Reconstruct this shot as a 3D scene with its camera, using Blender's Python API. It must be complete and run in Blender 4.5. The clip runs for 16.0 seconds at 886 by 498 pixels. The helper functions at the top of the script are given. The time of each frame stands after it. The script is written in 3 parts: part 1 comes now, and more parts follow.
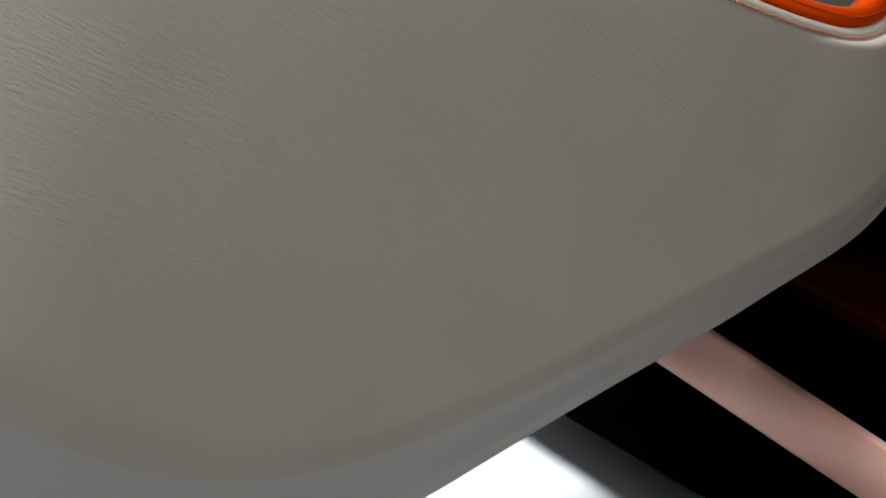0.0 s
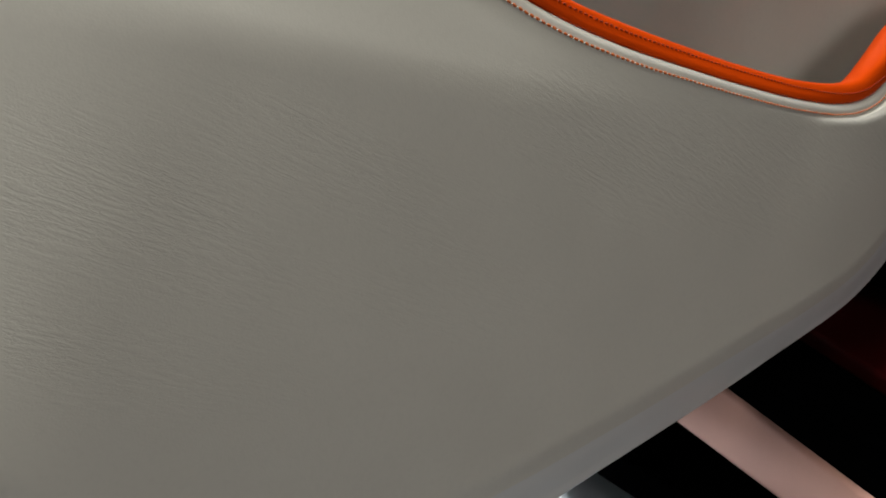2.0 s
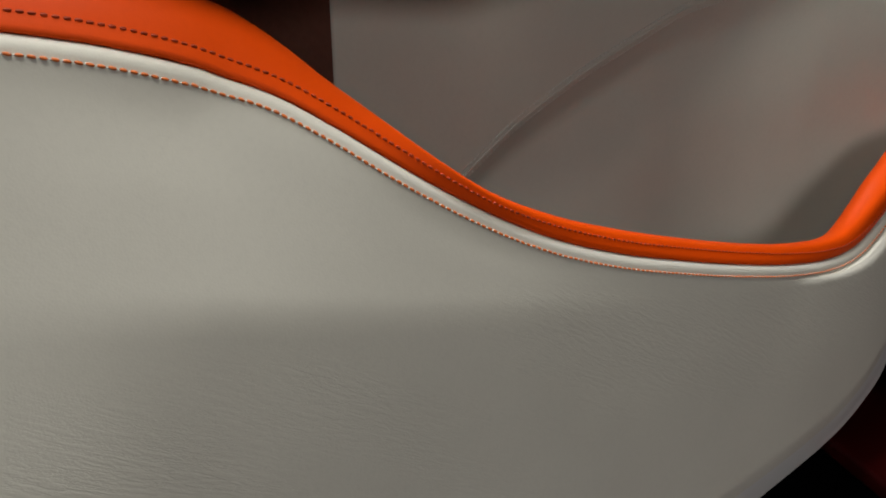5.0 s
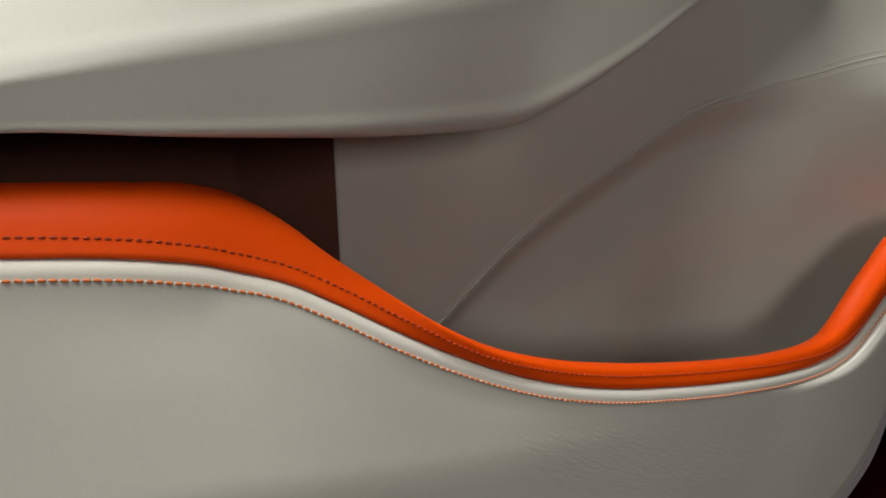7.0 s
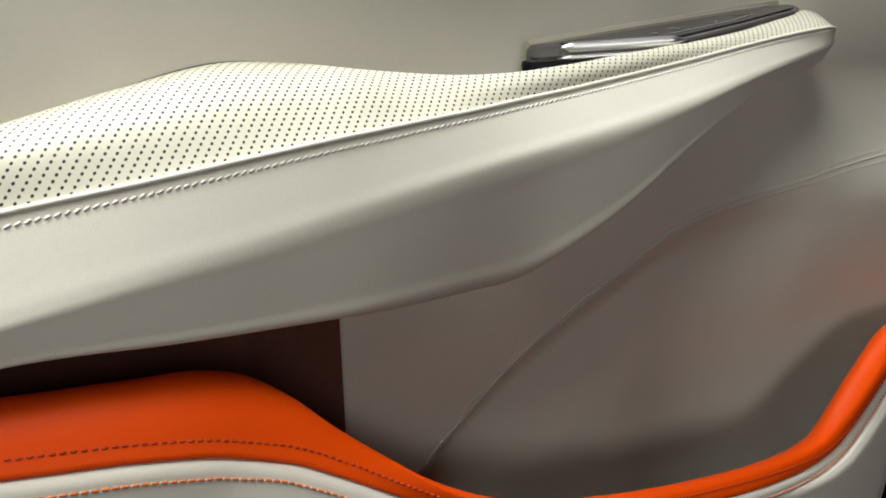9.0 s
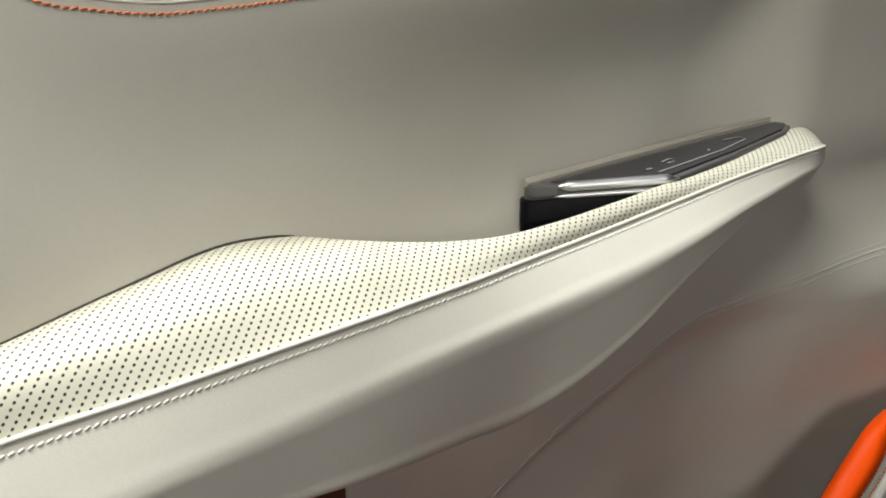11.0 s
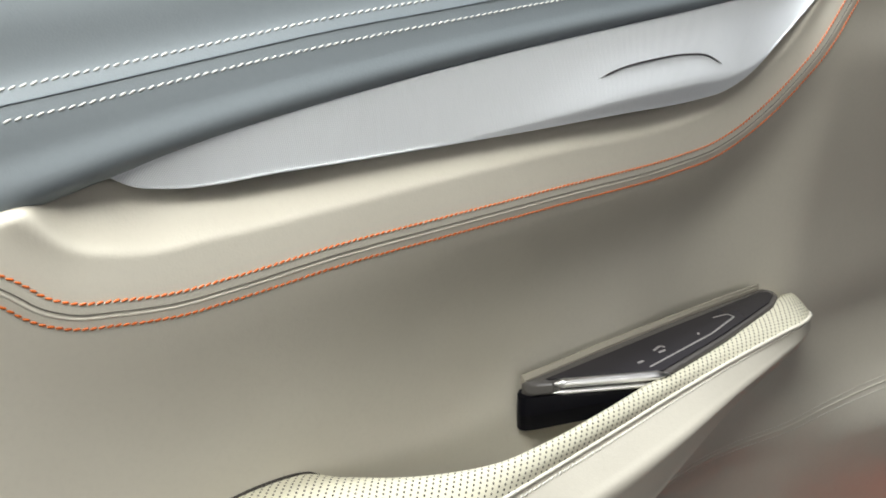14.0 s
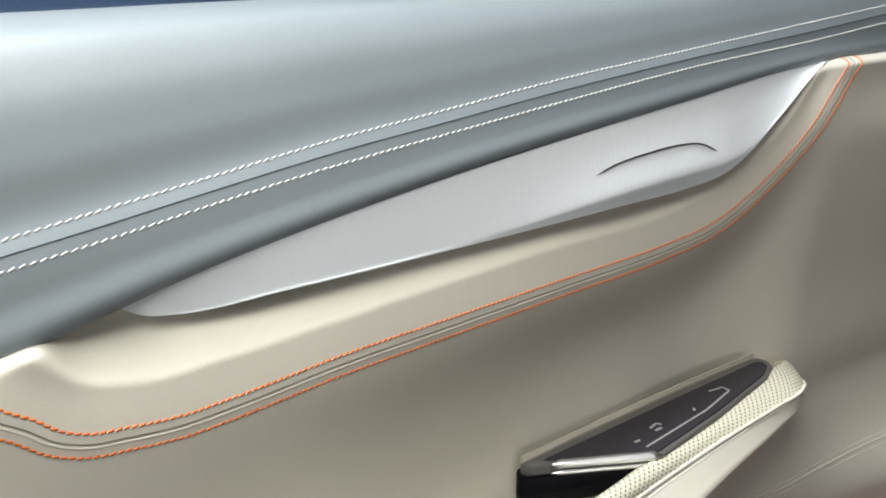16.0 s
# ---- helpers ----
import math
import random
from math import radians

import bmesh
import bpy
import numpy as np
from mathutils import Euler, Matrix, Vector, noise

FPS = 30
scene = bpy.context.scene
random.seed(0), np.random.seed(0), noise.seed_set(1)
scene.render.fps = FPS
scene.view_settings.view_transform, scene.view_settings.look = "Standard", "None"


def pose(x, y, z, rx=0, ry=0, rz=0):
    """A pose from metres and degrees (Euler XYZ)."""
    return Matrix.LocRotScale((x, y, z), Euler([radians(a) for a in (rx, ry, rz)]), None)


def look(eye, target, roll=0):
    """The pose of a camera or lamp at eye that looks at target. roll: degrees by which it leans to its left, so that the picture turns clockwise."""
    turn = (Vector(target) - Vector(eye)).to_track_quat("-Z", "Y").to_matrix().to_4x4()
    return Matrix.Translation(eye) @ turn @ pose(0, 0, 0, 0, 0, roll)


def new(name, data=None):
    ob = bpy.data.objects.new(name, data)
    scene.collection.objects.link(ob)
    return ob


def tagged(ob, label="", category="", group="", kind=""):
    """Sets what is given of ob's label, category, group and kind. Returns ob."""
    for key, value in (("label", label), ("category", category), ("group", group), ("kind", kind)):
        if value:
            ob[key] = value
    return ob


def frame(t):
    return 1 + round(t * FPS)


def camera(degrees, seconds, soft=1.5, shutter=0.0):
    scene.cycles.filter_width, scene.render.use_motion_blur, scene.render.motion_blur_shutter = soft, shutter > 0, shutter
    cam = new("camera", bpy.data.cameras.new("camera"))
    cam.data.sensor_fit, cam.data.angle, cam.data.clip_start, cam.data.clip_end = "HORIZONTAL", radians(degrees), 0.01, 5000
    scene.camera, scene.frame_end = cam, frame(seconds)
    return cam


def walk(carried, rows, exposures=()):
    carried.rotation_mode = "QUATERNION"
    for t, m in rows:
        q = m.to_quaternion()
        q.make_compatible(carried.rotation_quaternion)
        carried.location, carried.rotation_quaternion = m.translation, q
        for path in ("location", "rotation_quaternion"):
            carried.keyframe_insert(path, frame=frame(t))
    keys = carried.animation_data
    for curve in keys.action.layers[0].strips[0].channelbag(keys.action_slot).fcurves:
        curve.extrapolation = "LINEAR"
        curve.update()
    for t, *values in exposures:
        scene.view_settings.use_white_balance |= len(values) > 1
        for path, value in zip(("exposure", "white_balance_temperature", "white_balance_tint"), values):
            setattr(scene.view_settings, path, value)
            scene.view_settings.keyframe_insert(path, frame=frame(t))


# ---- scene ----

# ---- camera: a slider that climbs along one straight rail, looking at an open car door ----
cam = camera(65.02, 16.0, soft=1.9)
RAIL = Vector((0.09458, 0.16057, 0.98248))
RISE = [(0, -0.2599), (0.25, -0.2587), (0.5, -0.2552), (1, -0.2415), (1.5, -0.2290), (2, -0.2152), (2.5, -0.2006), (3, -0.1854),
        (3.5, -0.1692), (4.5, -0.1366), (5.2, -0.1133), (6, -0.0869), (6.5, -0.0703), (7, -0.0525), (7.5, -0.0355), (8, -0.0171),
        (8.5, 0.0), (9, 0.0188), (10, 0.0546), (10.8, 0.0833), (11.5, 0.1083), (12, 0.1273), (12.5, 0.1444), (13, 0.1632),
        (13.5, 0.1809), (14, 0.2000), (14.5, 0.2177), (15, 0.2370), (15.2, 0.2448), (15.35, 0.2475), (15.5, 0.2480), (16, 0.2481)]
ROWS = []
for sec, rise in RISE:
    eye = Vector((0, 0, 0.8)) + RAIL * rise
    ROWS.append((sec, pose(eye.x, eye.y, eye.z, 70, 0, -32)))
walk(cam, ROWS, exposures=((0, 0.0), (16, 0.0)))

# ---- light ----
world = bpy.data.worlds.new("world")
scene.world = world
world.use_nodes = True
world.node_tree.nodes["Background"].inputs["Color"].default_value = (0.8, 0.85, 1.0, 1)
world.node_tree.nodes["Background"].inputs["Strength"].default_value = 0.09


def area_lamp(name, eye, target, size, watts, color, spread):
    data = bpy.data.lights.new(name, "AREA")
    data.shape, data.size, data.size_y = "RECTANGLE", size[0], size[1]
    data.energy, data.color, data.spread = watts, color, radians(spread)
    ob = new(name, data)
    ob.matrix_world = look(eye, target)
    return ob


# no fixture is in view: this lamp sits where the door's tones fit best
area_lamp("overhead_key", (-0.14, 0.15, 1.44), (-0.02, 0.21, 0.80), (0.50, 0.42), 7.3, (0.985, 0.975, 0.90), 180)
# added fill from an unseen lamp, for faces turned towards the camera
area_lamp("front_fill", (-0.40, -2.40, 1.65), (0.1, 0.25, 0.75), (1.0, 0.8), 12.5, (0.985, 0.95, 0.93), 180)
area_lamp("ceiling_lamp", (-0.5, 0.85, 3.3), (0.3, 0.7, 0), (0.8, 0.8), 38, (0.95, 0.98, 1.0), 80)
area_lamp("wall_washer", (0.0, 3.6, 3.7), (0.6, 5.0, 1.4), (3.0, 0.3), 60, (0.92, 0.97, 1.0), 120)


# ---- materials ----
def material(name):
    m = bpy.data.materials.new(name)
    m.use_nodes = True
    nt = m.node_tree
    return m, nt, nt.nodes["Principled BSDF"]


def node(nt, kind, **values):
    n = nt.nodes.new(kind)
    for key, value in values.items():
        n.inputs[key.replace("_", " ")].default_value = value
    return n


def mixed(nt, fac, a, b):
    n = nt.nodes.new("ShaderNodeMix")
    n.data_type = "RGBA"
    nt.links.new(fac, n.inputs[0])
    for slot, value in ((6, a), (7, b)):
        if isinstance(value, tuple):
            n.inputs[slot].default_value = (*value, 1)
        else:
            nt.links.new(value, n.inputs[slot])
    return n.outputs[2]


def math_node(nt, op, a, b=None, c=None):
    n = nt.nodes.new("ShaderNodeMath")
    n.operation = op
    for k, value in enumerate((a, b, c)):
        if value is None:
            continue
        if isinstance(value, (int, float)):
            n.inputs[k].default_value = value
        else:
            nt.links.new(value, n.inputs[k])
    return n.outputs[0]


def ramp(nt, src, lo, hi):
    n = nt.nodes.new("ShaderNodeMapRange")
    nt.links.new(src, n.inputs[0])
    n.inputs[1].default_value, n.inputs[2].default_value = lo, hi
    return n.outputs[0]


def leather(name, color, rough=0.5, grain=0.10, wrinkle=0.0, lines_at=(60, 60, 400, 30), patch_at=(5, 5, 20, 28), reach=(2, 0.56, 0.48), soft_wave=0.15, vary=0.06, gloss=0.4):
    """Fine pebbled grain, slow colour clouds, gentle waviness and, where asked for, patches of creases."""
    m, nt, bsdf = material(name)
    at = nt.nodes.new("ShaderNodeNewGeometry").outputs["Position"]

    def noise_at(scale, detail=3.0, stretch=None, rough_=0.5):
        n = node(nt, "ShaderNodeTexNoise", Scale=scale, Detail=detail, Roughness=rough_)
        src = at
        if stretch:
            mp = nt.nodes.new("ShaderNodeMapping")
            nt.links.new(at, mp.inputs[0])
            mp.vector_type = "TEXTURE"
            mp.inputs["Rotation"].default_value = (0, radians(stretch[3]), 0)
            mp.inputs["Scale"].default_value = [1 / k for k in stretch[:3]]
            src = mp.outputs[0]
        nt.links.new(src, n.inputs["Vector"])
        return n.outputs[0]

    cloud = noise_at(14.0)
    fine = noise_at(420.0, 2.0)
    dark = tuple(c * (1 - vary) for c in color)
    col = mixed(nt, ramp(nt, cloud, 0.3, 0.7), dark, color)
    col = mixed(nt, math_node(nt, "MULTIPLY", ramp(nt, fine, 0.45, 0.8), 0.25), col, tuple(c * 0.86 for c in color))
    nt.links.new(col, bsdf.inputs["Base Color"])
    cells = node(nt, "ShaderNodeTexVoronoi", Scale=1100.0)
    nt.links.new(at, cells.inputs["Vector"])
    height = math_node(nt, "MULTIPLY", cells.outputs["Distance"], grain)
    height = math_node(nt, "ADD", height, math_node(nt, "MULTIPLY", noise_at(45.0, 2.0), soft_wave))
    if wrinkle:
        lines = noise_at(1.0, 4.0, lines_at, 0.62)
        lines = math_node(nt, "ABSOLUTE", math_node(nt, "SUBTRACT", lines, 0.5))
        lines = math_node(nt, "POWER", ramp(nt, lines, 0.0, 0.16), 0.6)
        patch = ramp(nt, noise_at(1.0, 2.0, patch_at), 0.38, 0.60)
        up = nt.nodes.new("ShaderNodeSeparateXYZ")
        nt.links.new(at, up.inputs[0])
        patch = math_node(nt, "MULTIPLY", patch, ramp(nt, up.outputs[reach[0]], reach[1], reach[2]))
        if len(reach) > 3:
            patch = math_node(nt, "MULTIPLY", patch, ramp(nt, up.outputs[reach[0]], reach[3], reach[4]))
        height = math_node(nt, "ADD", height, math_node(nt, "MULTIPLY", math_node(nt, "MULTIPLY", lines, patch), wrinkle))
    bump = node(nt, "ShaderNodeBump", Strength=0.35, Distance=0.0012)
    nt.links.new(height, bump.inputs["Height"])
    nt.links.new(bump.outputs[0], bsdf.inputs["Normal"])
    r = math_node(nt, "MULTIPLY_ADD", cloud, 0.14, rough - 0.07)
    nt.links.new(r, bsdf.inputs["Roughness"])
    bsdf.inputs["Specular IOR Level"].default_value = gloss
    return m


CREAM = (0.665, 0.635, 0.555)
cream = leather("cream_leather", CREAM, 0.52)
cream_low = leather("creased_cream_leather", CREAM, 0.56, grain=0.07, wrinkle=0.27, lines_at=(62, 62, 400, 30), patch_at=(5, 5, 20, 28), reach=(2, 0.43, 0.49, 0.572, 0.535), gloss=0.3)
cream_upper = leather("stretched_cream_leather", CREAM, 0.52, wrinkle=0.20, lines_at=(40, 40, 210, -36), patch_at=(11, 11, 24, -32), reach=(0, 0.42, 0.50))
orange = leather("orange_leather", (0.87, 0.078, 0.001), 0.5, grain=0.08, vary=0.08, gloss=0.16)
grey = leather("blue_grey_leather", (0.236, 0.273, 0.301), 0.50, grain=0.10, soft_wave=0.10)


def perforated(name):
    """Cream leather punched with slanted rows of small round holes; UV is in metres."""
    m = leather(name, (0.63, 0.607, 0.49), 0.5)
    nt = m.node_tree
    bsdf = nt.nodes["Principled BSDF"]
    uv = nt.nodes.new("ShaderNodeUVMap").outputs[0]
    split = nt.nodes.new("ShaderNodeSeparateXYZ")
    nt.links.new(uv, split.inputs[0])
    # a slanted lattice: rows every 2.1 mm, holes every 4 mm along them
    along_row = math_node(nt, "MULTIPLY_ADD", split.outputs[1], -0.757, split.outputs[0])
    across = math_node(nt, "MULTIPLY_ADD", split.outputs[0], 0.168, split.outputs[1])
    i = math_node(nt, "SUBTRACT", math_node(nt, "FRACT", math_node(nt, "MULTIPLY", along_row, 1 / 0.00403)), 0.5)
    j = math_node(nt, "SUBTRACT", math_node(nt, "FRACT", math_node(nt, "MULTIPLY", across, 1 / 0.00209)), 0.5)
    # a hole's place in millimetres, across and along its slanted column
    du = math_node(nt, "MULTIPLY", i, 3.22)
    dv = math_node(nt, "MULTIPLY_ADD", i, 1.32, math_node(nt, "MULTIPLY", j, 1.85))
    nearest = math_node(nt, "SQRT", math_node(nt, "ADD", math_node(nt, "MULTIPLY", du, du), math_node(nt, "MULTIPLY", dv, dv)))
    hole = ramp(nt, nearest, 0.56, 0.42)
    old = bsdf.inputs["Base Color"].links[0].from_socket
    nt.links.new(mixed(nt, hole, old, (0.010, 0.009, 0.008)), bsdf.inputs["Base Color"])
    return m


pad_leather = perforated("perforated_cream_leather")


def thread(name, color):
    m, nt, bsdf = material(name)
    n = node(nt, "ShaderNodeTexNoise", Scale=1500.0, Detail=1.0)
    nt.links.new(nt.nodes.new("ShaderNodeNewGeometry").outputs["Position"], n.inputs["Vector"])
    nt.links.new(mixed(nt, n.outputs[0], tuple(c * 0.75 for c in color), color), bsdf.inputs["Base Color"])
    bsdf.inputs["Roughness"].default_value = 0.55
    return m


orange_thread = thread("orange_thread", (0.74, 0.165, 0.018))
rust_thread = thread("dark_orange_thread", (0.50, 0.045, 0.004))
white_thread = thread("white_thread", (0.80, 0.80, 0.78))
cream_thread = thread("cream_thread", (0.78, 0.76, 0.70))


def plain(name, color, rough=0.5, metal=0.0, vary=0.15, scale=40.0, gloss=0.5):
    m, nt, bsdf = material(name)
    n = node(nt, "ShaderNodeTexNoise", Scale=scale, Detail=4.0)
    nt.links.new(nt.nodes.new("ShaderNodeNewGeometry").outputs["Position"], n.inputs["Vector"])
    nt.links.new(mixed(nt, n.outputs[0], tuple(c * (1 - vary) for c in color), color), bsdf.inputs["Base Color"])
    nt.links.new(math_node(nt, "MULTIPLY_ADD", n.outputs[0], 0.12, rough - 0.06), bsdf.inputs["Roughness"])
    bsdf.inputs["Metallic"].default_value = metal
    bsdf.inputs["Specular IOR Level"].default_value = gloss
    return m


def woven_metal(name):
    """Satin aluminium with a fine diagonal weave; UV is in metres."""
    m, nt, bsdf = material(name)
    uv = nt.nodes.new("ShaderNodeUVMap").outputs[0]

    def lines(angle, pitch):
        mp = nt.nodes.new("ShaderNodeMapping")
        nt.links.new(uv, mp.inputs[0])
        mp.inputs["Rotation"].default_value = (0, 0, radians(angle))
        mp.inputs["Scale"].default_value = (1 / pitch,) * 3
        w = node(nt, "ShaderNodeTexWave", Scale=0.31831, Distortion=0.4, Detail=1.0)
        nt.links.new(mp.outputs[0], w.inputs["Vector"])
        return w.outputs["Fac"]

    a, b = lines(6, 0.00085), lines(-84, 0.00085)
    h = math_node(nt, "ADD", a, math_node(nt, "MULTIPLY", b, 0.5))
    at = nt.nodes.new("ShaderNodeNewGeometry").outputs["Position"]
    mp = nt.nodes.new("ShaderNodeMapping")
    nt.links.new(at, mp.inputs[0])
    mp.inputs["Scale"].default_value = (900, 900, 25)
    streak = node(nt, "ShaderNodeTexNoise", Scale=1.0, Detail=3.0)
    nt.links.new(mp.outputs[0], streak.inputs["Vector"])
    col = mixed(nt, ramp(nt, h, 0.2, 1.2), (0.70, 0.74, 0.80), (0.92, 0.96, 1.0))
    col = mixed(nt, math_node(nt, "MULTIPLY", ramp(nt, streak.outputs[0], 0.40, 0.80), 0.45), col, (0.88, 0.92, 0.98))
    nt.links.new(col, bsdf.inputs["Base Color"])
    bump = node(nt, "ShaderNodeBump", Strength=0.3, Distance=0.0003)
    nt.links.new(h, bump.inputs["Height"])
    nt.links.new(bump.outputs[0], bsdf.inputs["Normal"])
    bsdf.inputs["Metallic"].default_value = 0.15
    nt.links.new(math_node(nt, "MULTIPLY_ADD", streak.outputs[0], 0.15, 0.55), bsdf.inputs["Roughness"])
    return m


# cooler, paler than the cream: light bounced off the floor put into the colour
edge_tint = plain("edge_floor_tint", (0.66, 0.655, 0.63), 0.42, 0.0, 0.06, 25.0, gloss=0.6)
alu = woven_metal("woven_aluminium")
chrome = plain("chrome", (0.86, 0.86, 0.88), 0.36, 1.0, 0.05)
black_plastic = plain("black_plastic", (0.004, 0.004, 0.007), 0.45, gloss=0.15)
dark_line = plain("dark_engraving", (0.03, 0.025, 0.03), 0.5)
pad_shadow = plain("pad_back_shade", (0.045, 0.04, 0.035), 0.8)
groove_dark = plain("seam_groove", (0.19, 0.175, 0.15), 0.8)
grey_groove = plain("grey_seam_groove", (0.12, 0.145, 0.165), 0.7)
smoked = plain("smoked_gloss_panel", (0.034, 0.032, 0.038), 0.20, 0.0, 0.25, 25.0)
inlay = plain("beige_inlay", (0.42, 0.39, 0.33), 0.35)
clear_grey = plain("clear_grey_plastic", (0.13, 0.125, 0.125), 0.15)
icon_grey = plain("pale_grey_print", (0.30, 0.29, 0.29), 0.4)
stage_white = plain("white_stage_floor", (0.82, 0.86, 0.90), 0.30, 0.0, 0.05, 3.0)
wall_paint = plain("charcoal_wall_paint", (0.06, 0.06, 0.063), 0.8, 0.0, 0.15, 2.0)
pale_wall = plain("pale_wall_paint", (0.75, 0.77, 0.80), 0.8, 0.0, 0.06, 2.0)
ceiling_paint = plain("dark_ceiling_paint", (0.06, 0.06, 0.06), 0.9, 0.0, 0.1, 2.0)
# black paint pushed near zero, gloss off, so it also carries deep shade
sill_black = plain("black_paint_and_shade", (0.0012, 0.0012, 0.0014), 0.7, gloss=0.0)
sill_metal = plain("copper_tinted_sill_plate", (0.66, 0.36, 0.285), 0.45, 0.2, 0.1, 30.0)
dark_red = plain("dark_red_plastic", (0.045, 0.0020, 0.0020), 0.6, gloss=0.05)


def tinted_glass(name):
    m, nt, bsdf = material(name)
    bsdf.inputs["Base Color"].default_value = (0.10, 0.16, 0.29, 1)
    bsdf.inputs["Roughness"].default_value = 0.08
    bsdf.inputs["Transmission Weight"].default_value = 0.55
    bsdf.inputs["Specular IOR Level"].default_value = 0.3
    return m


window_tint = tinted_glass("tinted_window_glass")
shade_brown = plain("brown_shade_sheet", (0.21, 0.088, 0.062), 0.9, 0.0, 0.3, 300.0, gloss=0.1)


# ---- building helpers ----
def finish(ob, mat, parent=None, label="", smooth=True):
    ob.data.materials.append(mat)
    if smooth:
        for p in ob.data.polygons:
            p.use_smooth = True
    if parent is not None:
        ob.parent = parent
    if label:
        ob["label"] = label
    return ob


def part(name, bm, mat, parent, label="", smooth=True):
    me = bpy.data.meshes.new(name)
    bm.to_mesh(me)
    bm.free()
    return finish(new(name, me), mat, parent, label, smooth)


def sheet(name, grid, uv, mat, parent, label=""):
    """One mesh from a grid of places (rows, columns, 3) with its own UV in metres."""
    a, b = grid.shape[:2]
    k = np.arange(a * b).reshape(a, b)
    faces = np.stack([k[:-1, :-1], k[1:, :-1], k[1:, 1:], k[:-1, 1:]], -1).reshape(-1, 4)
    me = bpy.data.meshes.new(name)
    me.from_pydata(grid.reshape(-1, 3).tolist(), [], faces.tolist())
    layer = me.uv_layers.new(name="UVMap")
    layer.data.foreach_set("uv", uv.reshape(-1, 2)[faces.reshape(-1)].astype(np.float32).ravel())
    return finish(new(name, me), mat, parent, label)


def hermite(knots, pts, at):
    """A smooth curve through pts (n, ...) at the given knots, with finite-difference slopes."""
    knots, pts, at = np.asarray(knots, float), np.asarray(pts, float), np.asarray(at, float)
    step = np.diff(knots).reshape((-1,) + (1,) * (pts.ndim - 1))
    slope = np.diff(pts, axis=0) / step
    tan = np.empty_like(pts)
    tan[0], tan[-1] = slope[0], slope[-1]
    tan[1:-1] = (slope[:-1] * step[1:] + slope[1:] * step[:-1]) / (step[1:] + step[:-1])
    i = np.clip(np.searchsorted(knots, at, side="right") - 1, 0, len(knots) - 2)
    h = (knots[i + 1] - knots[i])
    s = ((at - knots[i]) / h)
    shape = (-1,) + (1,) * (pts.ndim - 1)
    s, h = s.reshape(shape), h.reshape(shape)
    return ((2 * s**3 - 3 * s**2 + 1) * pts[i] + (s**3 - 2 * s**2 + s) * h * tan[i]
            + (-2 * s**3 + 3 * s**2) * pts[i + 1] + (s**3 - s**2) * h * tan[i + 1])


class Loft:
    """A surface through rails that have the same number of stations."""

    def __init__(self, rails):
        self.p = np.array(rails, float)
        self.ku = np.concatenate([[0], np.cumsum(np.linalg.norm(np.diff(self.p, axis=1), axis=2).mean(0))])
        self.kv = np.concatenate([[0], np.cumsum(np.maximum(np.linalg.norm(np.diff(self.p, axis=0), axis=2).mean(1), 1e-4))])

    def across(self, along, where):
        """Curves across the rails, each column with its own spacing; `where` counts in rails."""
        step = np.maximum(np.linalg.norm(np.diff(along, axis=0), axis=2), 1e-5)[..., None]
        slope = np.diff(along, axis=0) / step
        tan = np.empty_like(along)
        tan[0], tan[-1] = slope[0], slope[-1]
        tan[1:-1] = (slope[:-1] * step[1:] + slope[1:] * step[:-1]) / (step[1:] + step[:-1])
        i = np.clip(np.floor(where).astype(int), 0, len(along) - 2)
        t = (where - i)[:, None, None]
        h = step[i]
        return ((2 * t**3 - 3 * t**2 + 1) * along[i] + (t**3 - 2 * t**2 + t) * h * tan[i]
                + (-2 * t**3 + 3 * t**2) * along[i + 1] + (t**3 - t**2) * h * tan[i + 1])

    def rail(self, v, n):
        """Places along the surface at the rail position v (0 is the first rail, 1.5 midway between the second and third)."""
        us = np.linspace(self.ku[0], self.ku[-1], n)
        along = np.stack([hermite(self.ku, r, us) for r in self.p])
        return self.across(along, np.array([float(v)]))[0]

    def grid(self, nu, nv):
        us, vs = np.linspace(self.ku[0], self.ku[-1], nu), np.linspace(self.kv[0], self.kv[-1], nv)
        along = np.stack([hermite(self.ku, r, us) for r in self.p])
        return self.across(along, np.interp(vs, self.kv, np.arange(len(self.kv)))).transpose(1, 0, 2)

    def facets(self, nu, cuts):
        """As grid, but straight from rail to rail, each strip cut into `cuts` rows."""
        us = np.linspace(self.ku[0], self.ku[-1], nu)
        along = np.stack([hermite(self.ku, r, us) for r in self.p])
        where = np.linspace(0, len(along) - 1, (len(along) - 1) * cuts + 1)
        i = np.clip(np.floor(where).astype(int), 0, len(along) - 2)
        t = (where - i)[:, None, None]
        return (along[i] * (1 - t) + along[i + 1] * t).transpose(1, 0, 2)


def metric_uv(grid, base=0):
    """UV: x along, and the distance walked across from the column `base`."""
    across = np.concatenate([np.zeros((grid.shape[0], 1)), np.cumsum(np.linalg.norm(np.diff(grid, axis=1), axis=2), axis=1)], 1)
    across -= across[:, base:base + 1]
    along = np.concatenate([[0], np.cumsum(np.linalg.norm(np.diff(grid[:, base], axis=0), axis=1))])
    return np.stack([np.repeat(along[:, None], grid.shape[1], 1), across], -1)


def outward(path, side):
    """Unit normals along a path: across `side` (another path that lies beside it on the surface), turned to the cabin."""
    t = np.gradient(path, axis=0)
    n = np.cross(t, side - path)
    n /= np.linalg.norm(n, axis=1)[:, None] + 1e-12
    n[n[:, 1] > 0] *= -1
    return n


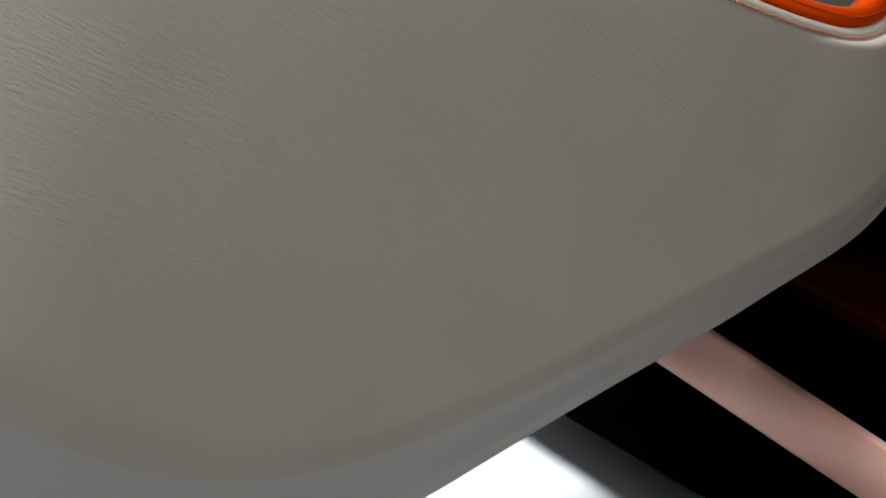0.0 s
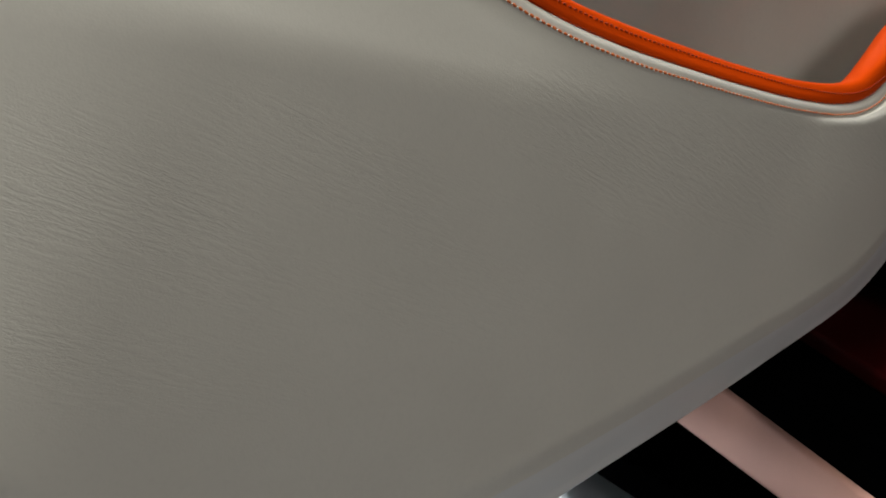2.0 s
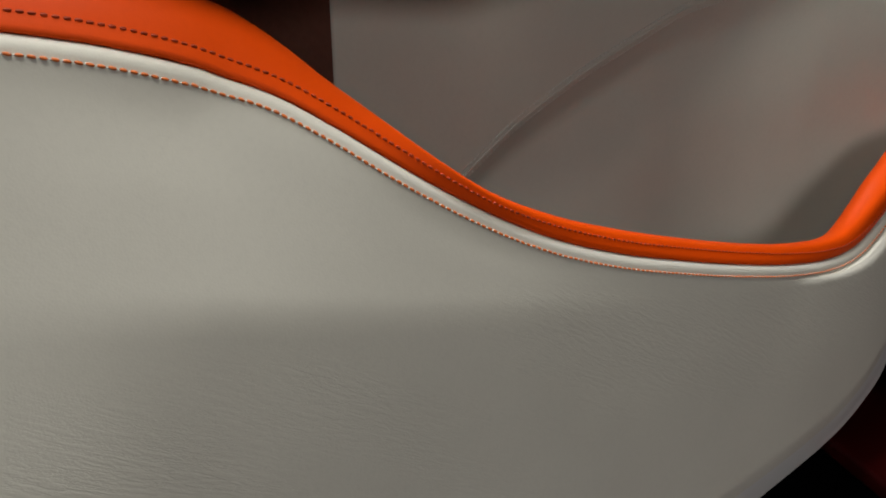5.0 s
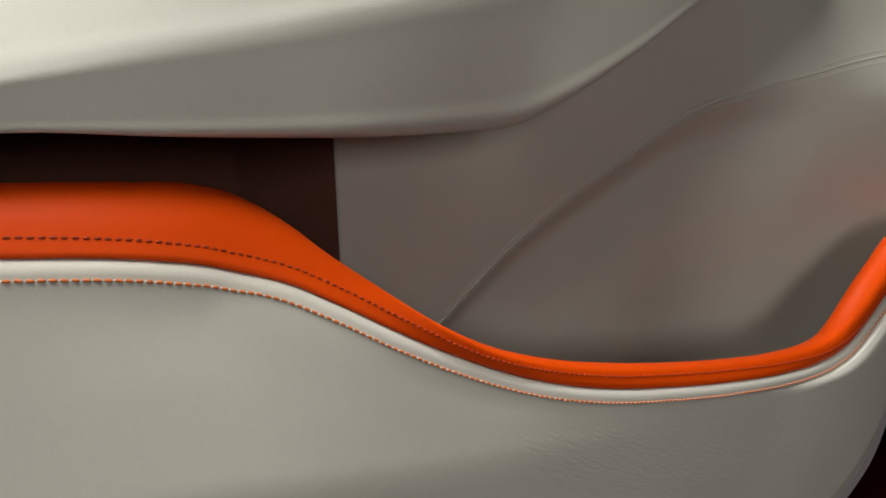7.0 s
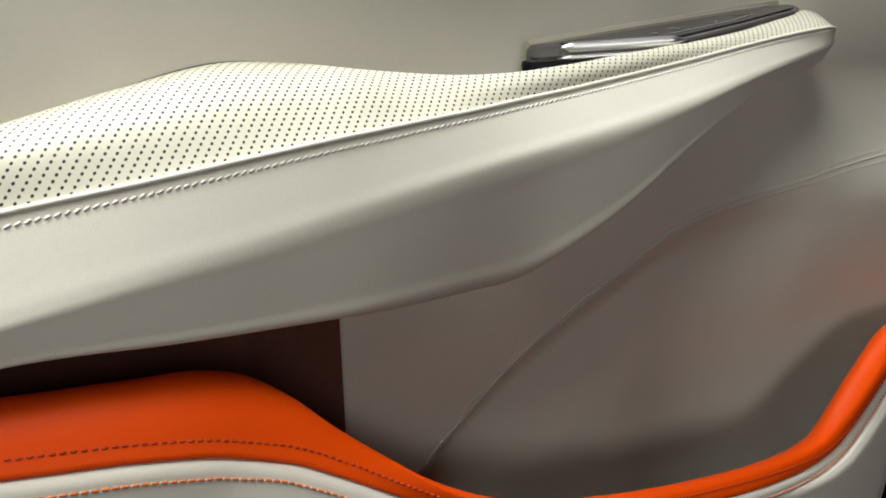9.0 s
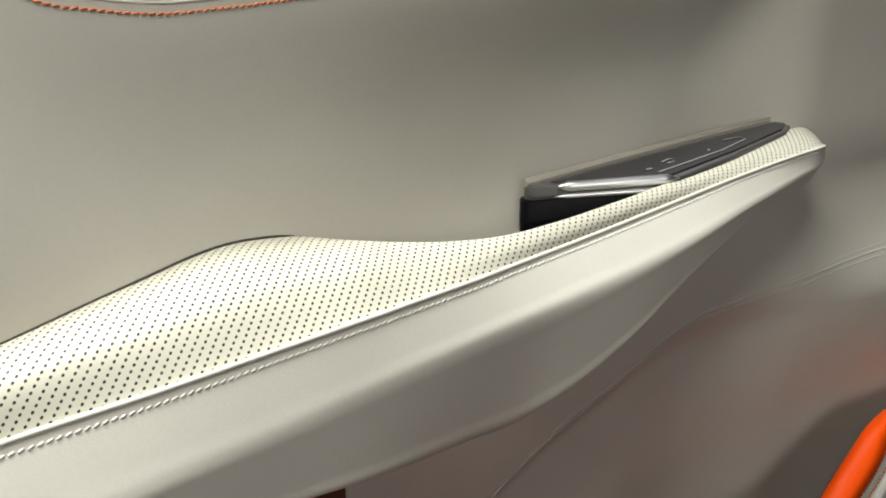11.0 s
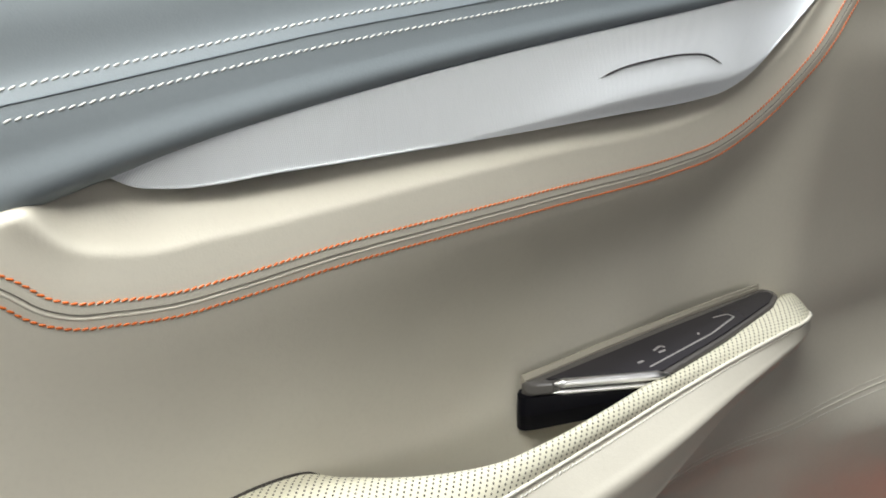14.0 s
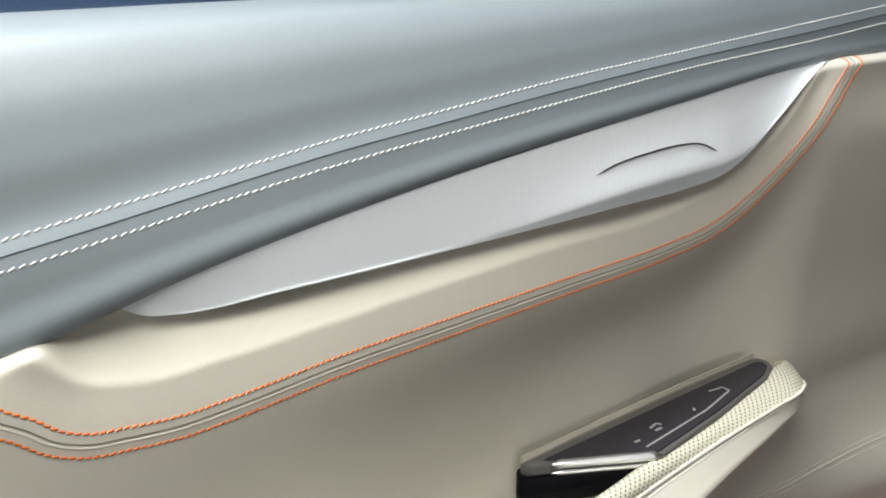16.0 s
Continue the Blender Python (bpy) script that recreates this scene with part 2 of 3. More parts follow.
def resample(path, pitch, extra=()):
    """Places every `pitch` metres along a dense path, and the extra arrays at the same places."""
    d = np.concatenate([[0], np.cumsum(np.linalg.norm(np.diff(path, axis=0), axis=1))])
    at = np.arange(0, d[-1], pitch)
    return [np.stack([np.interp(at, d, a[:, c]) for c in range(3)], 1) for a in (path, *extra)]


CAPSULE = [(-1.0, 0.0), (-0.86, 0.62), (-0.45, 0.95), (0.0, 1.0), (0.45, 0.95), (0.86, 0.62), (1.0, 0.0)]


def stitches(name, path, normal, pitch, length, radius, mat, parent, twist=10.0, lift=0.4, label=""):
    """A row of separate thread stitches lying along a path: one mesh, each stitch a small twisted capsule."""
    rng = random.Random(len(path) + int(pitch * 1e6))
    pos, nor = resample(path, pitch, (normal,))
    tan = np.gradient(pos, axis=0)
    tan /= np.linalg.norm(tan, axis=1)[:, None]
    verts, faces = [], []
    for p, n, t in zip(pos, nor, tan):
        n, t, p = Vector(n).normalized(), Vector(t), Vector(p)
        b = n.cross(t)
        ang = radians(twist + rng.uniform(-4, 4))
        d = t * math.cos(ang) + b * math.sin(ang)
        e = n.cross(d)
        half = length * 0.5 * rng.uniform(0.94, 1.04)
        c = p + n * radius * lift + b * rng.uniform(-1, 1) * radius * 0.12
        base = len(verts)
        for s, r in CAPSULE[1:-1]:
            for k in range(6):
                a = k * math.pi / 3
                verts.append(c + d * half * s + (n * math.cos(a) * 0.8 + e * math.sin(a)) * radius * r)
        verts += [c - d * half, c + d * half]
        for i in range(4):
            for k in range(6):
                faces.append((base + i * 6 + k, base + i * 6 + (k + 1) % 6, base + i * 6 + 6 + (k + 1) % 6, base + i * 6 + 6 + k))
        for k in range(6):
            faces.append((base + (k + 1) % 6, base + k, base + 30))
            faces.append((base + 24 + k, base + 24 + (k + 1) % 6, base + 31))
    me = bpy.data.meshes.new(name)
    me.from_pydata([tuple(v) for v in verts], [], faces)
    ob = finish(new(name, me), mat, parent, label)
    ob["kind"] = "stuff"
    return ob


def tube(name, path, radius, mat, parent, label="", sides=10, taper=False):
    """A round cord along a dense path."""
    path = np.asarray(path, float)
    t = np.gradient(path, axis=0)
    t /= np.linalg.norm(t, axis=1)[:, None]
    up = np.array([0.0, 1.0, 0.15])
    b = np.cross(t, up)
    b /= np.linalg.norm(b, axis=1)[:, None]
    n = np.cross(b, t)
    r = np.full(len(path), radius)
    if taper:
        r = radius * np.clip(np.minimum(np.arange(len(path)), np.arange(len(path))[::-1]) / 4, 0.1, 1)
    a = np.linspace(0, 2 * math.pi, sides + 1)
    grid = path[:, None] + r[:, None, None] * (np.cos(a)[None, :, None] * n[:, None] + np.sin(a)[None, :, None] * b[:, None])
    return sheet(name, grid, metric_uv(grid), mat, parent, label)


def soft(d, k):
    """A corner rounded over about k metres: 0 below, d above."""
    return k * np.logaddexp(0, d / k)


def smooth_step(d, lo, hi):
    s = np.clip((d - lo) / (hi - lo), 0, 1)
    return s * s * (3 - 2 * s)


def curve(xs, vs):
    """A smooth function of x through a few points."""
    return lambda x: hermite(xs, np.asarray(vs, float)[:, None], np.clip(np.ravel(x), xs[0], xs[-1]))[:, 0].reshape(np.shape(x))


# ---- the hall ----
def box_mesh(lo, hi, bevel=0.0):
    bm = bmesh.new()
    bmesh.ops.create_cube(bm, size=1.0)
    for v in bm.verts:
        v.co = Vector([(lo[c] + hi[c]) / 2 + v.co[c] * (hi[c] - lo[c]) for c in range(3)])
    if bevel:
        bmesh.ops.bevel(bm, geom=list(bm.edges), offset=bevel, segments=3, affect="EDGES", profile=0.5)
    return bm


def structure(name, lo, hi, mat, label):
    return tagged(part(name, box_mesh(lo, hi), mat, None, smooth=False), label, name.split("_")[0], kind="structure")


# the unseen floor before the stage is kept dark to hold down bounced light
structure("floor", (-5, -5, -0.1), (5, 5, -0.004), wall_paint, "dark grey hall floor")
structure("stage", (-2.0, 0.02, -0.05), (1.6, 3.0, 0.0), stage_white, "glossy white showroom stage")
structure("ceiling", (-5, -5, 4.0), (5, 5, 4.1), ceiling_paint, "plain dark painted hall ceiling")
structure("wall_north", (-5, 5, 0), (5, 5.1, 4.0), pale_wall, "plain pale painted hall wall")
structure("wall_south", (-5, -5.1, 0), (5, -5, 4.0), wall_paint, "plain charcoal painted hall wall")
structure("wall_east", (5, -5, 0), (5.1, 5, 4.0), wall_paint, "plain charcoal painted hall wall")
structure("wall_west", (-5.1, -5, 0), (-5, 5, 4.0), wall_paint, "plain charcoal painted hall wall")

# ---- the open car door ----
door = tagged(new("car_door"), "open car door lined with cream and grey leather and orange piping", "car door")

# feature lines of the lining, as heights over the door's length
seam_z = curve([-0.30, -0.06, -0.015, 0.0, 0.0095, 0.016, 0.024, 0.041, 0.060, 0.081, 0.1265, 0.183, 0.250, 0.332, 0.3665, 0.3927, 0.426, 0.444, 0.481, 0.497, 0.56],
               [0.990, 0.965, 0.930, 0.911, 0.903, 0.8965, 0.892, 0.889, 0.8875, 0.889, 0.894, 0.8977, 0.9020, 0.9075, 0.9128, 0.9225, 0.9425, 0.958, 0.996, 1.012, 1.08])
ledge_z = curve([-0.30, -0.05, 0.0, 0.010, 0.017, 0.026, 0.047, 0.078, 0.125, 0.182, 0.249, 0.332, 0.379, 0.426, 0.461, 0.52],
                [1.05, 0.975, 0.944, 0.934, 0.926, 0.9155, 0.9075, 0.908, 0.912, 0.917, 0.922, 0.927, 0.939, 0.968, 1.006, 1.08])
crease_z = curve([-0.30, 0.10, 0.150, 0.1685, 0.1855, 0.2243, 0.2655, 0.310, 0.3473, 0.3952, 0.4443, 0.4911, 0.527, 0.60, 0.75],
                 [0.30, 0.500, 0.550, 0.5685, 0.5815, 0.6100, 0.6335, 0.6545, 0.6700, 0.6828, 0.6942, 0.7030, 0.7074, 0.712, 0.716])


edge_line = curve([-0.30, -0.12, 0.007, 0.044, 0.085, 0.132, 0.188, 0.253, 0.333, 0.463, 0.535, 0.74],
                  [0.868, 0.905, 0.9320, 0.9400, 0.9490, 0.9590, 0.9695, 0.9795, 0.9900, 1.0060, 1.0085, 1.022])
cup = curve([-0.30, 0.08, 0.15, 0.236, 0.34, 0.426, 0.50, 0.75], [0.0, 0.001, 0.006, 0.0115, 0.0045, -0.003, -0.006, -0.006])

trim_low = curve([-0.30, 0.0, 0.035, 0.050, 0.065, 0.160, 0.289, 0.345, 0.384, 0.420, 0.466, 0.60], [1.20, 0.990, 0.948, 0.9335, 0.9288, 0.9322, 0.9392, 0.9425, 0.9525, 0.9770, 1.005, 1.10])


def lining(x, z):
    """How far behind the cabin side the main lining lies at (x, z)."""
    x, z = np.asarray(x, float), np.asarray(z, float)
    below = seam_z(x) - z
    y = 0.287 + 0.20 * (soft(-below - 0.002, 0.002) - soft(-below - 0.022, 0.002))
    deep = smooth_step(x, 0.10, 0.30)
    y = y + (0.24 + 0.24 * deep) * (soft(below - 0.007, 0.004) - soft(below - 0.050, 0.010)) * smooth_step(x, -0.06, 0.20) * smooth_step(0.48 - x, 0.0, 0.12)
    y = y - (0.13 + 0.12 * deep) * (soft(below - 0.055, 0.012) - soft(below - 0.125, 0.010)) * smooth_step(0.44 - x, 0.0, 0.14)
    y = y + cup(x) * np.exp(-((z - 0.79) / 0.045) ** 2)
    y = y + 0.85 * soft(z - ledge_z(x) - 0.002, 0.0006) + 3.0 * soft(z - np.maximum(trim_low(x) - 0.003, ledge_z(x) + 0.008), 0.0010)
    low = smooth_step(0.775 - z, 0.0, 0.10)
    y = y - (0.13 * soft(x - 0.29, 0.03) + 0.09 * soft(x - 0.45, 0.02)) * low
    turn_x = 0.435 + 0.88 * np.clip(0.925 - z, -0.2, 0.3)
    y = y - 0.065 * soft(x - turn_x, 0.012) * smooth_step(1.0 - z, 0.0, 0.05) * (1 - low)
    drop = crease_z(x) - z
    fade = (0.10 + 0.90 * smooth_step(0.52 - x, 0.0, 0.22)) * (0.35 + 0.65 * smooth_step(x, 0.12, 0.20))
    y = y + fade * (0.66 * (soft(drop, 0.0008) - soft(drop - 0.024, 0.0030)) - 0.30 * (soft(drop - 0.028, 0.005) - soft(drop - 0.080, 0.010)))
    y = y + 0.008 * smooth_step(drop, 0.02, 0.13) * smooth_step(x, 0.26, 0.50)
    y = y + 0.055 * np.clip((0.1212 - x) / 0.036, 0, 1) * smooth_step(0.765 - z, 0.0, 0.02)
    y = y - 0.13 * smooth_step(-0.20 - x, 0.0, 0.09) * smooth_step(0.765 - z, 0.0, 0.02)
    y = y + 5.0 * soft(z - edge_line(x) + 0.004 - 0.002 * smooth_step(x, 0.44, 0.48), 0.0009)
    return np.minimum(y, 0.345 + 0.06 * smooth_step(0.80 - z, 0.0, 0.03))


def lining_path(x, z):
    p = np.stack([x, lining(x, z), z], 1)
    e = 0.0015
    gx = (lining(x + e, z) - lining(x - e, z)) / (2 * e)
    gz = (lining(x, z + e) - lining(x, z - e)) / (2 * e)
    n = np.stack([gx, -np.ones_like(gx), gz], 1)
    return p, n / np.linalg.norm(n, axis=1)[:, None]


gx_, gf_ = np.meshgrid(np.concatenate([np.arange(-0.30, 0.0, 0.006), np.arange(0.0, 0.112, 0.0022), np.arange(0.112, 0.124, 0.0006), np.arange(0.124, 0.56, 0.0022), np.arange(0.56, 0.741, 0.006)]),
                       np.concatenate([np.arange(0, 0.26, 0.013), np.linspace(0.26, 1.0, 350)]), indexing="ij")
gz_ = 0.40 + gf_ * (edge_line(gx_) + 0.012 - 0.40)
upper = sheet("upper_panel", np.stack([gx_, lining(gx_, gz_), gz_], -1), np.stack([gx_, gz_], -1), cream_upper, door,
              "smooth cream leather door lining")

# a brown sheet over the cream lining paints the shade under the armrest
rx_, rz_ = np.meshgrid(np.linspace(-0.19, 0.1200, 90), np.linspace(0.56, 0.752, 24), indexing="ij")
sheet("recess_shade", np.stack([rx_, lining(rx_, rz_) - 0.0014, rz_], -1), np.stack([rx_, rz_], -1), shade_brown, upper, "dark brown sheet painted as shade in the grab recess")

# the stitched seam that runs under the metal trim
sx = np.linspace(-0.06, 0.50, 900)
sz = seam_z(sx)
slope = np.gradient(sz, sx)
run = np.sqrt(1 + slope**2)


def beside(offset):
    """A path on the lining beside the seam, offset upward across it."""
    return lining_path(sx - slope / run * offset, sz + offset / run)


p, n = beside(-0.0010)
tube("seam_welt", p - n * 0.0005, 0.0008, cream, upper)
p, n = beside(0.0006)
tube("seam_groove", p, 0.00028, groove_dark, upper)
for off in (0.0046, -0.0047):
    p, n = beside(off)
    stitches("orange_stitching", p, n, 0.0027, 0.0025, 0.00050, orange_thread, upper, twist=20 if off > 0 else 16, lift=0.35, label="orange twisted thread stitches")
    p, n = beside(off - 0.00045)
    stitches("white_stitching", p[3:], n[3:], 0.0027, 0.0007, 0.00032, white_thread, upper, twist=30, lift=0.3, label="tiny white thread knots")

# the curved crease with its tone-on-tone stitches
cx = np.linspace(0.11, 0.70, 700)
cz = crease_z(cx)
p, n = lining_path(cx, cz + 0.001)
tube("crease_welt", p - n * 0.0003, 0.0008, cream, upper)
for off in (0.0045, -0.003):
    p, n = lining_path(cx, cz + off)
    stitches("cream_stitching", p, n, 0.0030, 0.0020, 0.00042, cream_thread, upper, lift=0.5, label="fine cream thread stitches")

# ---- armrest ----
ARM_X = [-0.30, -0.12, -0.005, 0.036, 0.0787, 0.100, 0.122, 0.1426, 0.165, 0.1886, 0.219, 0.255, 0.301, 0.3555, 0.405, 0.433, 0.4500, 0.4555]
PAD_Y = [0.262, 0.268, 0.2725, 0.279, 0.287, 0.2885, 0.277, 0.2660, 0.258, 0.2515, 0.2500, 0.2515, 0.2560, 0.2626, 0.2680, 0.2710, 0.2760, 0.2860]
PAD_Z = [0.715, 0.752, 0.7780, 0.787, 0.7935, 0.7920, 0.790, 0.7885, 0.787, 0.7870, 0.7887, 0.7915, 0.7950, 0.8002, 0.8065, 0.8095, 0.8062, 0.7990]
SEAM_Y = [0.255, 0.250, 0.2455, 0.242, 0.2400, 0.2390, 0.2390, 0.2395, 0.2403, 0.2420, 0.2440, 0.2460, 0.2487, 0.2497, 0.2495, 0.2510, 0.2605, 0.2840]
SEAM_Z = [0.715, 0.739, 0.7558, 0.7605, 0.7655, 0.7680, 0.7700, 0.7718, 0.7735, 0.7755, 0.7780, 0.7815, 0.7862, 0.7930, 0.7985, 0.8000, 0.7972, 0.7938]
MID_Y = [0.2430, 0.2370, 0.2328, 0.2313, 0.2308, 0.2305, 0.2303, 0.2300, 0.2298, 0.2296, 0.2298, 0.2308, 0.2345, 0.2405, 0.2450, 0.2495, 0.2590, 0.2840]
MID_Z = [0.6900, 0.7120, 0.7255, 0.7312, 0.7366, 0.7402, 0.7437, 0.7468, 0.7502, 0.7535, 0.7575, 0.7622, 0.7690, 0.7785, 0.7865, 0.7905, 0.7922, 0.7910]
BOT_Y = [0.2440, 0.2390, 0.2340, 0.2328, 0.2330, 0.2330, 0.2345, 0.2365, 0.2385, 0.2380, 0.2325, 0.2315, 0.2360, 0.2430, 0.2500, 0.2537, 0.2640, 0.2850]
BOT_Z = [0.6800, 0.7000, 0.7096, 0.7043, 0.6995, 0.6974, 0.6957, 0.6942, 0.6929, 0.6931, 0.7046, 0.7217, 0.7455, 0.7662, 0.7752, 0.7810, 0.7845, 0.7880]


def rails_of(*pairs):
    return [[(x, y, z) for x, y, z in zip(ARM_X, ys, zs)] for ys, zs in pairs]


def mixed_list(a, b, k, add=0.0):
    return [p + (q - p) * k + add for p, q in zip(a, b)]


bulge = [0.0065 if x < 0.13 else 0.0016 if x < 0.42 else 0.001 for x in ARM_X]
out = [0.003 if x < 0.11 else 0.0006 if x < 0.44 else 0.001 for x in ARM_X]
HALF_Y = [y - b for y, b in zip(mixed_list(SEAM_Y, PAD_Y, 0.42), out)]
HALF_Z = [z + b for z, b in zip(mixed_list(SEAM_Z, PAD_Z, 0.50), bulge)]
BACK_Y = [y + (0.010 if x < 0.11 else 0.006 if x < 0.43 else 0.002) for x, y in zip(ARM_X, PAD_Y)]
BACK_Z = [z - (0.006 if x < 0.11 else 0.004 if x < 0.42 else 0.003) for x, z in zip(ARM_X, PAD_Z)]
DEEP_Y = [y + (0.075 if x < 0.11 else 0.009 if x < 0.43 else 0.003) for x, y in zip(ARM_X, PAD_Y)]
DEEP_Z = [z - (0.012 if x < 0.11 else 0.03 if x < 0.40 else 0.012) for z, x in zip(PAD_Z, ARM_X)]
UNDER_Y = [y + (0.020 if x < 0.11 else 0.012 if x < 0.21 else 0.016 if x < 0.42 else 0.004) for x, y in zip(ARM_X, BOT_Y)]
UNDER_Z = [z + (0.003 if x < 0.21 else 0.004) for x, z in zip(ARM_X, BOT_Z)]
WALL_Y = [0.41 if x < 0.11 else y + 0.009 if x < 0.21 else 0.300 if x < 0.42 else 0.286 for x, y in zip(ARM_X, PAD_Y)]
WALL_Z = [z + 0.010 if x < 0.11 else 0.742 if x < 0.21 else z + 0.008 if x < 0.42 else z + 0.004 for x, z in zip(ARM_X, BOT_Z)]

def between(a, b, k, down=0.0):
    """A rail part of the way from one pair of lists to another."""
    return mixed_list(a[0], b[0], k), mixed_list(a[1], b[1], k, down)


SEAM, MID, BOT, UNDER, WALL = (SEAM_Y, SEAM_Z), (MID_Y, MID_Z), (BOT_Y, BOT_Z), (UNDER_Y, UNDER_Z), (WALL_Y, WALL_Z)
body_loft = Loft(rails_of(SEAM, between(SEAM, MID, 0.4), between(SEAM, MID, 0.68), between(SEAM, MID, 0.92), between(MID, BOT, 0.06), between(MID, BOT, 0.18), between(MID, BOT, 0.5), between(MID, BOT, 0.76), between(MID, BOT, 0.92),
                          between(BOT, UNDER, 0.25, -0.0006), UNDER, WALL))
g = body_loft.grid(420, 150)
armrest = sheet("armrest", g, metric_uv(g), cream, door, "cream leather armrest with a perforated pad")
pad_loft = Loft(rails_of((SEAM_Y, SEAM_Z), (HALF_Y, HALF_Z), (PAD_Y, PAD_Z), (BACK_Y, BACK_Z), (DEEP_Y, DEEP_Z)))
g = pad_loft.grid(520, 50)
sheet("perforated_pad", g, metric_uv(g), pad_leather, armrest, "cream leather pad punched with rows of fine holes")
path = body_loft.rail(0.0, 900)
side = body_loft.rail(0.1, 900)
n = outward(path, side)
tube("piping", path - n * 0.0002 + np.array([0, 0, 0.0007]), 0.0011, cream, armrest)
path, side = body_loft.rail(0.28, 900), body_loft.rail(0.4, 900)
stitches("cream_stitching", path[150:], outward(path, side)[150:], 0.0028, 0.0024, 0.00050, cream_thread, armrest, twist=22, lift=0.25, label="cream twisted thread stitches")
# a dark cord painted as the shade where the pad meets the lining
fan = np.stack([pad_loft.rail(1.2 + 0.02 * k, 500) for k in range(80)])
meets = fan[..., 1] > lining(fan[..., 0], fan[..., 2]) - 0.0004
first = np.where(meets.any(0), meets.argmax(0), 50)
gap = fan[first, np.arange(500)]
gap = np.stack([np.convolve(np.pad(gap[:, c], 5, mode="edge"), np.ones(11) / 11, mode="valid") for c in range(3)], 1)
tube("pad_shade_cord", gap[(gap[:, 0] < 0.112)] + np.array([0, 0.0, 0.0003]), 0.0010, pad_shadow, armrest, taper=True)

# ---- switch panel in the grip ----


def sw_z(x, y):
    return 0.74266 + 0.1101 * x + 0.0839 * y


def prism(name, outline, top, thick, mat, parent, label="", bevel=0.0008):
    """A flat plate with a rounded edge: outline in plan, its top following the slope of the switch panel plus `top`."""
    bm = bmesh.new()
    up = [bm.verts.new((x, y, sw_z(x, y) + top)) for x, y in outline]
    low = [bm.verts.new((x, y, sw_z(x, y) + top - thick)) for x, y in outline]
    k = len(outline)
    bm.faces.new(up)
    bm.faces.new(low[::-1])
    for i in range(k):
        bm.faces.new((up[i], low[i], low[(i + 1) % k], up[(i + 1) % k]))
    bmesh.ops.recalc_face_normals(bm, faces=bm.faces)
    if bevel:
        bmesh.ops.bevel(bm, geom=list(bm.edges), offset=bevel, segments=2, affect="EDGES", profile=0.5)
    return part(name, bm, mat, parent, label, smooth=False)


switch = prism("switch_panel", [(0.2360, 0.2975), (0.2385, 0.2925), (0.2500, 0.2868), (0.3080, 0.2555), (0.3600, 0.2590), (0.4150, 0.2650), (0.4270, 0.2700), (0.4290, 0.2760), (0.4260, 0.2820), (0.3400, 0.2905)],
               0.0, 0.0085, plain("smoked_edge", (0.12, 0.113, 0.11), 0.18), door, "smoked glossy switch panel with a chrome edge", 0.0015)
BACK_EDGE = curve([0.2366, 0.2900, 0.3400, 0.3900, 0.4240], [0.2985, 0.2955, 0.2920, 0.2875, 0.2835])
strip = bmesh.new()
rows = []
for k in range(25):
    x = 0.2372 + (0.4235 - 0.2372) * k / 24
    y = float(BACK_EDGE(x))
    w = 0.0030 - 0.0016 * k / 24
    rows.append([strip.verts.new((x, yy, sw_z(x, yy) + h)) for yy, h in ((y - w, -0.003), (y - w, 0.0012), (y - w + 0.0005, 0.0017), (y - 0.0008, 0.0030), (y, 0.0031), (y + 0.0006, 0.0026), (y + 0.0006, -0.003))])
for a, b in zip(rows, rows[1:]):
    for i in range(6):
        strip.faces.new((a[i], b[i], b[i + 1], a[i + 1]))
strip.faces.new(rows[0])
strip.faces.new(rows[-1][::-1])
bmesh.ops.recalc_face_normals(strip, faces=strip.faces)
# a dark cord stands in for the shaded gap between inlay and lining
ex = np.linspace(0.2370, 0.4205, 80)
ey_ = BACK_EDGE(ex) + 0.0010
tube("edge_shade", np.stack([ex, ey_, 0.74266 + 0.1101 * ex + 0.0839 * ey_ + 0.0012], 1), 0.0009, smoked, switch, "dark cord painted as gap shade behind the inlay", taper=True)
part("trim_strip", strip, inlay, switch, "dull beige inlay strip", smooth=False)
prism("gloss_face", [(0.2480, 0.2905), (0.2520, 0.2872), (0.3060, 0.2580), (0.3600, 0.2610), (0.4130, 0.2670), (0.4225, 0.2712), (0.4235, 0.2755), (0.4190, 0.2785), (0.3400, 0.2845)], 0.0012, 0.001, smoked, switch, "smoked glossy control face", 0.0003)


def edge_strip(drop, radius, off, mat, label):
    a, b = Vector((0.2490, 0.2873)), Vector((0.3085, 0.2553))
    d = (b - a).normalized()
    a, b = a + Vector((d.y, -d.x)) * off, b + Vector((d.y, -d.x)) * off
    path = np.array([(a.x + (b.x - a.x) * k / 40, a.y + (b.y - a.y) * k / 40) for k in range(41)])
    tube("chrome_strip", np.stack([path[:, 0], path[:, 1], 0.74266 + 0.1101 * path[:, 0] + 0.0839 * path[:, 1] + drop], 1), radius, mat, switch, label, 18, True)


edge_strip(-0.0008, 0.0026, 0.0004, chrome, "polished chrome edge strip")
edge_strip(-0.0060, 0.0013, 0.0010, chrome, "polished chrome edge strip")
prism("end_cap", [(0.2368, 0.2962), (0.2372, 0.2920), (0.2400, 0.2893), (0.2498, 0.2842), (0.2505, 0.2868), (0.2480, 0.2905)], 0.0014, 0.0072, clear_grey, switch, "clear grey end cap", 0.0014)


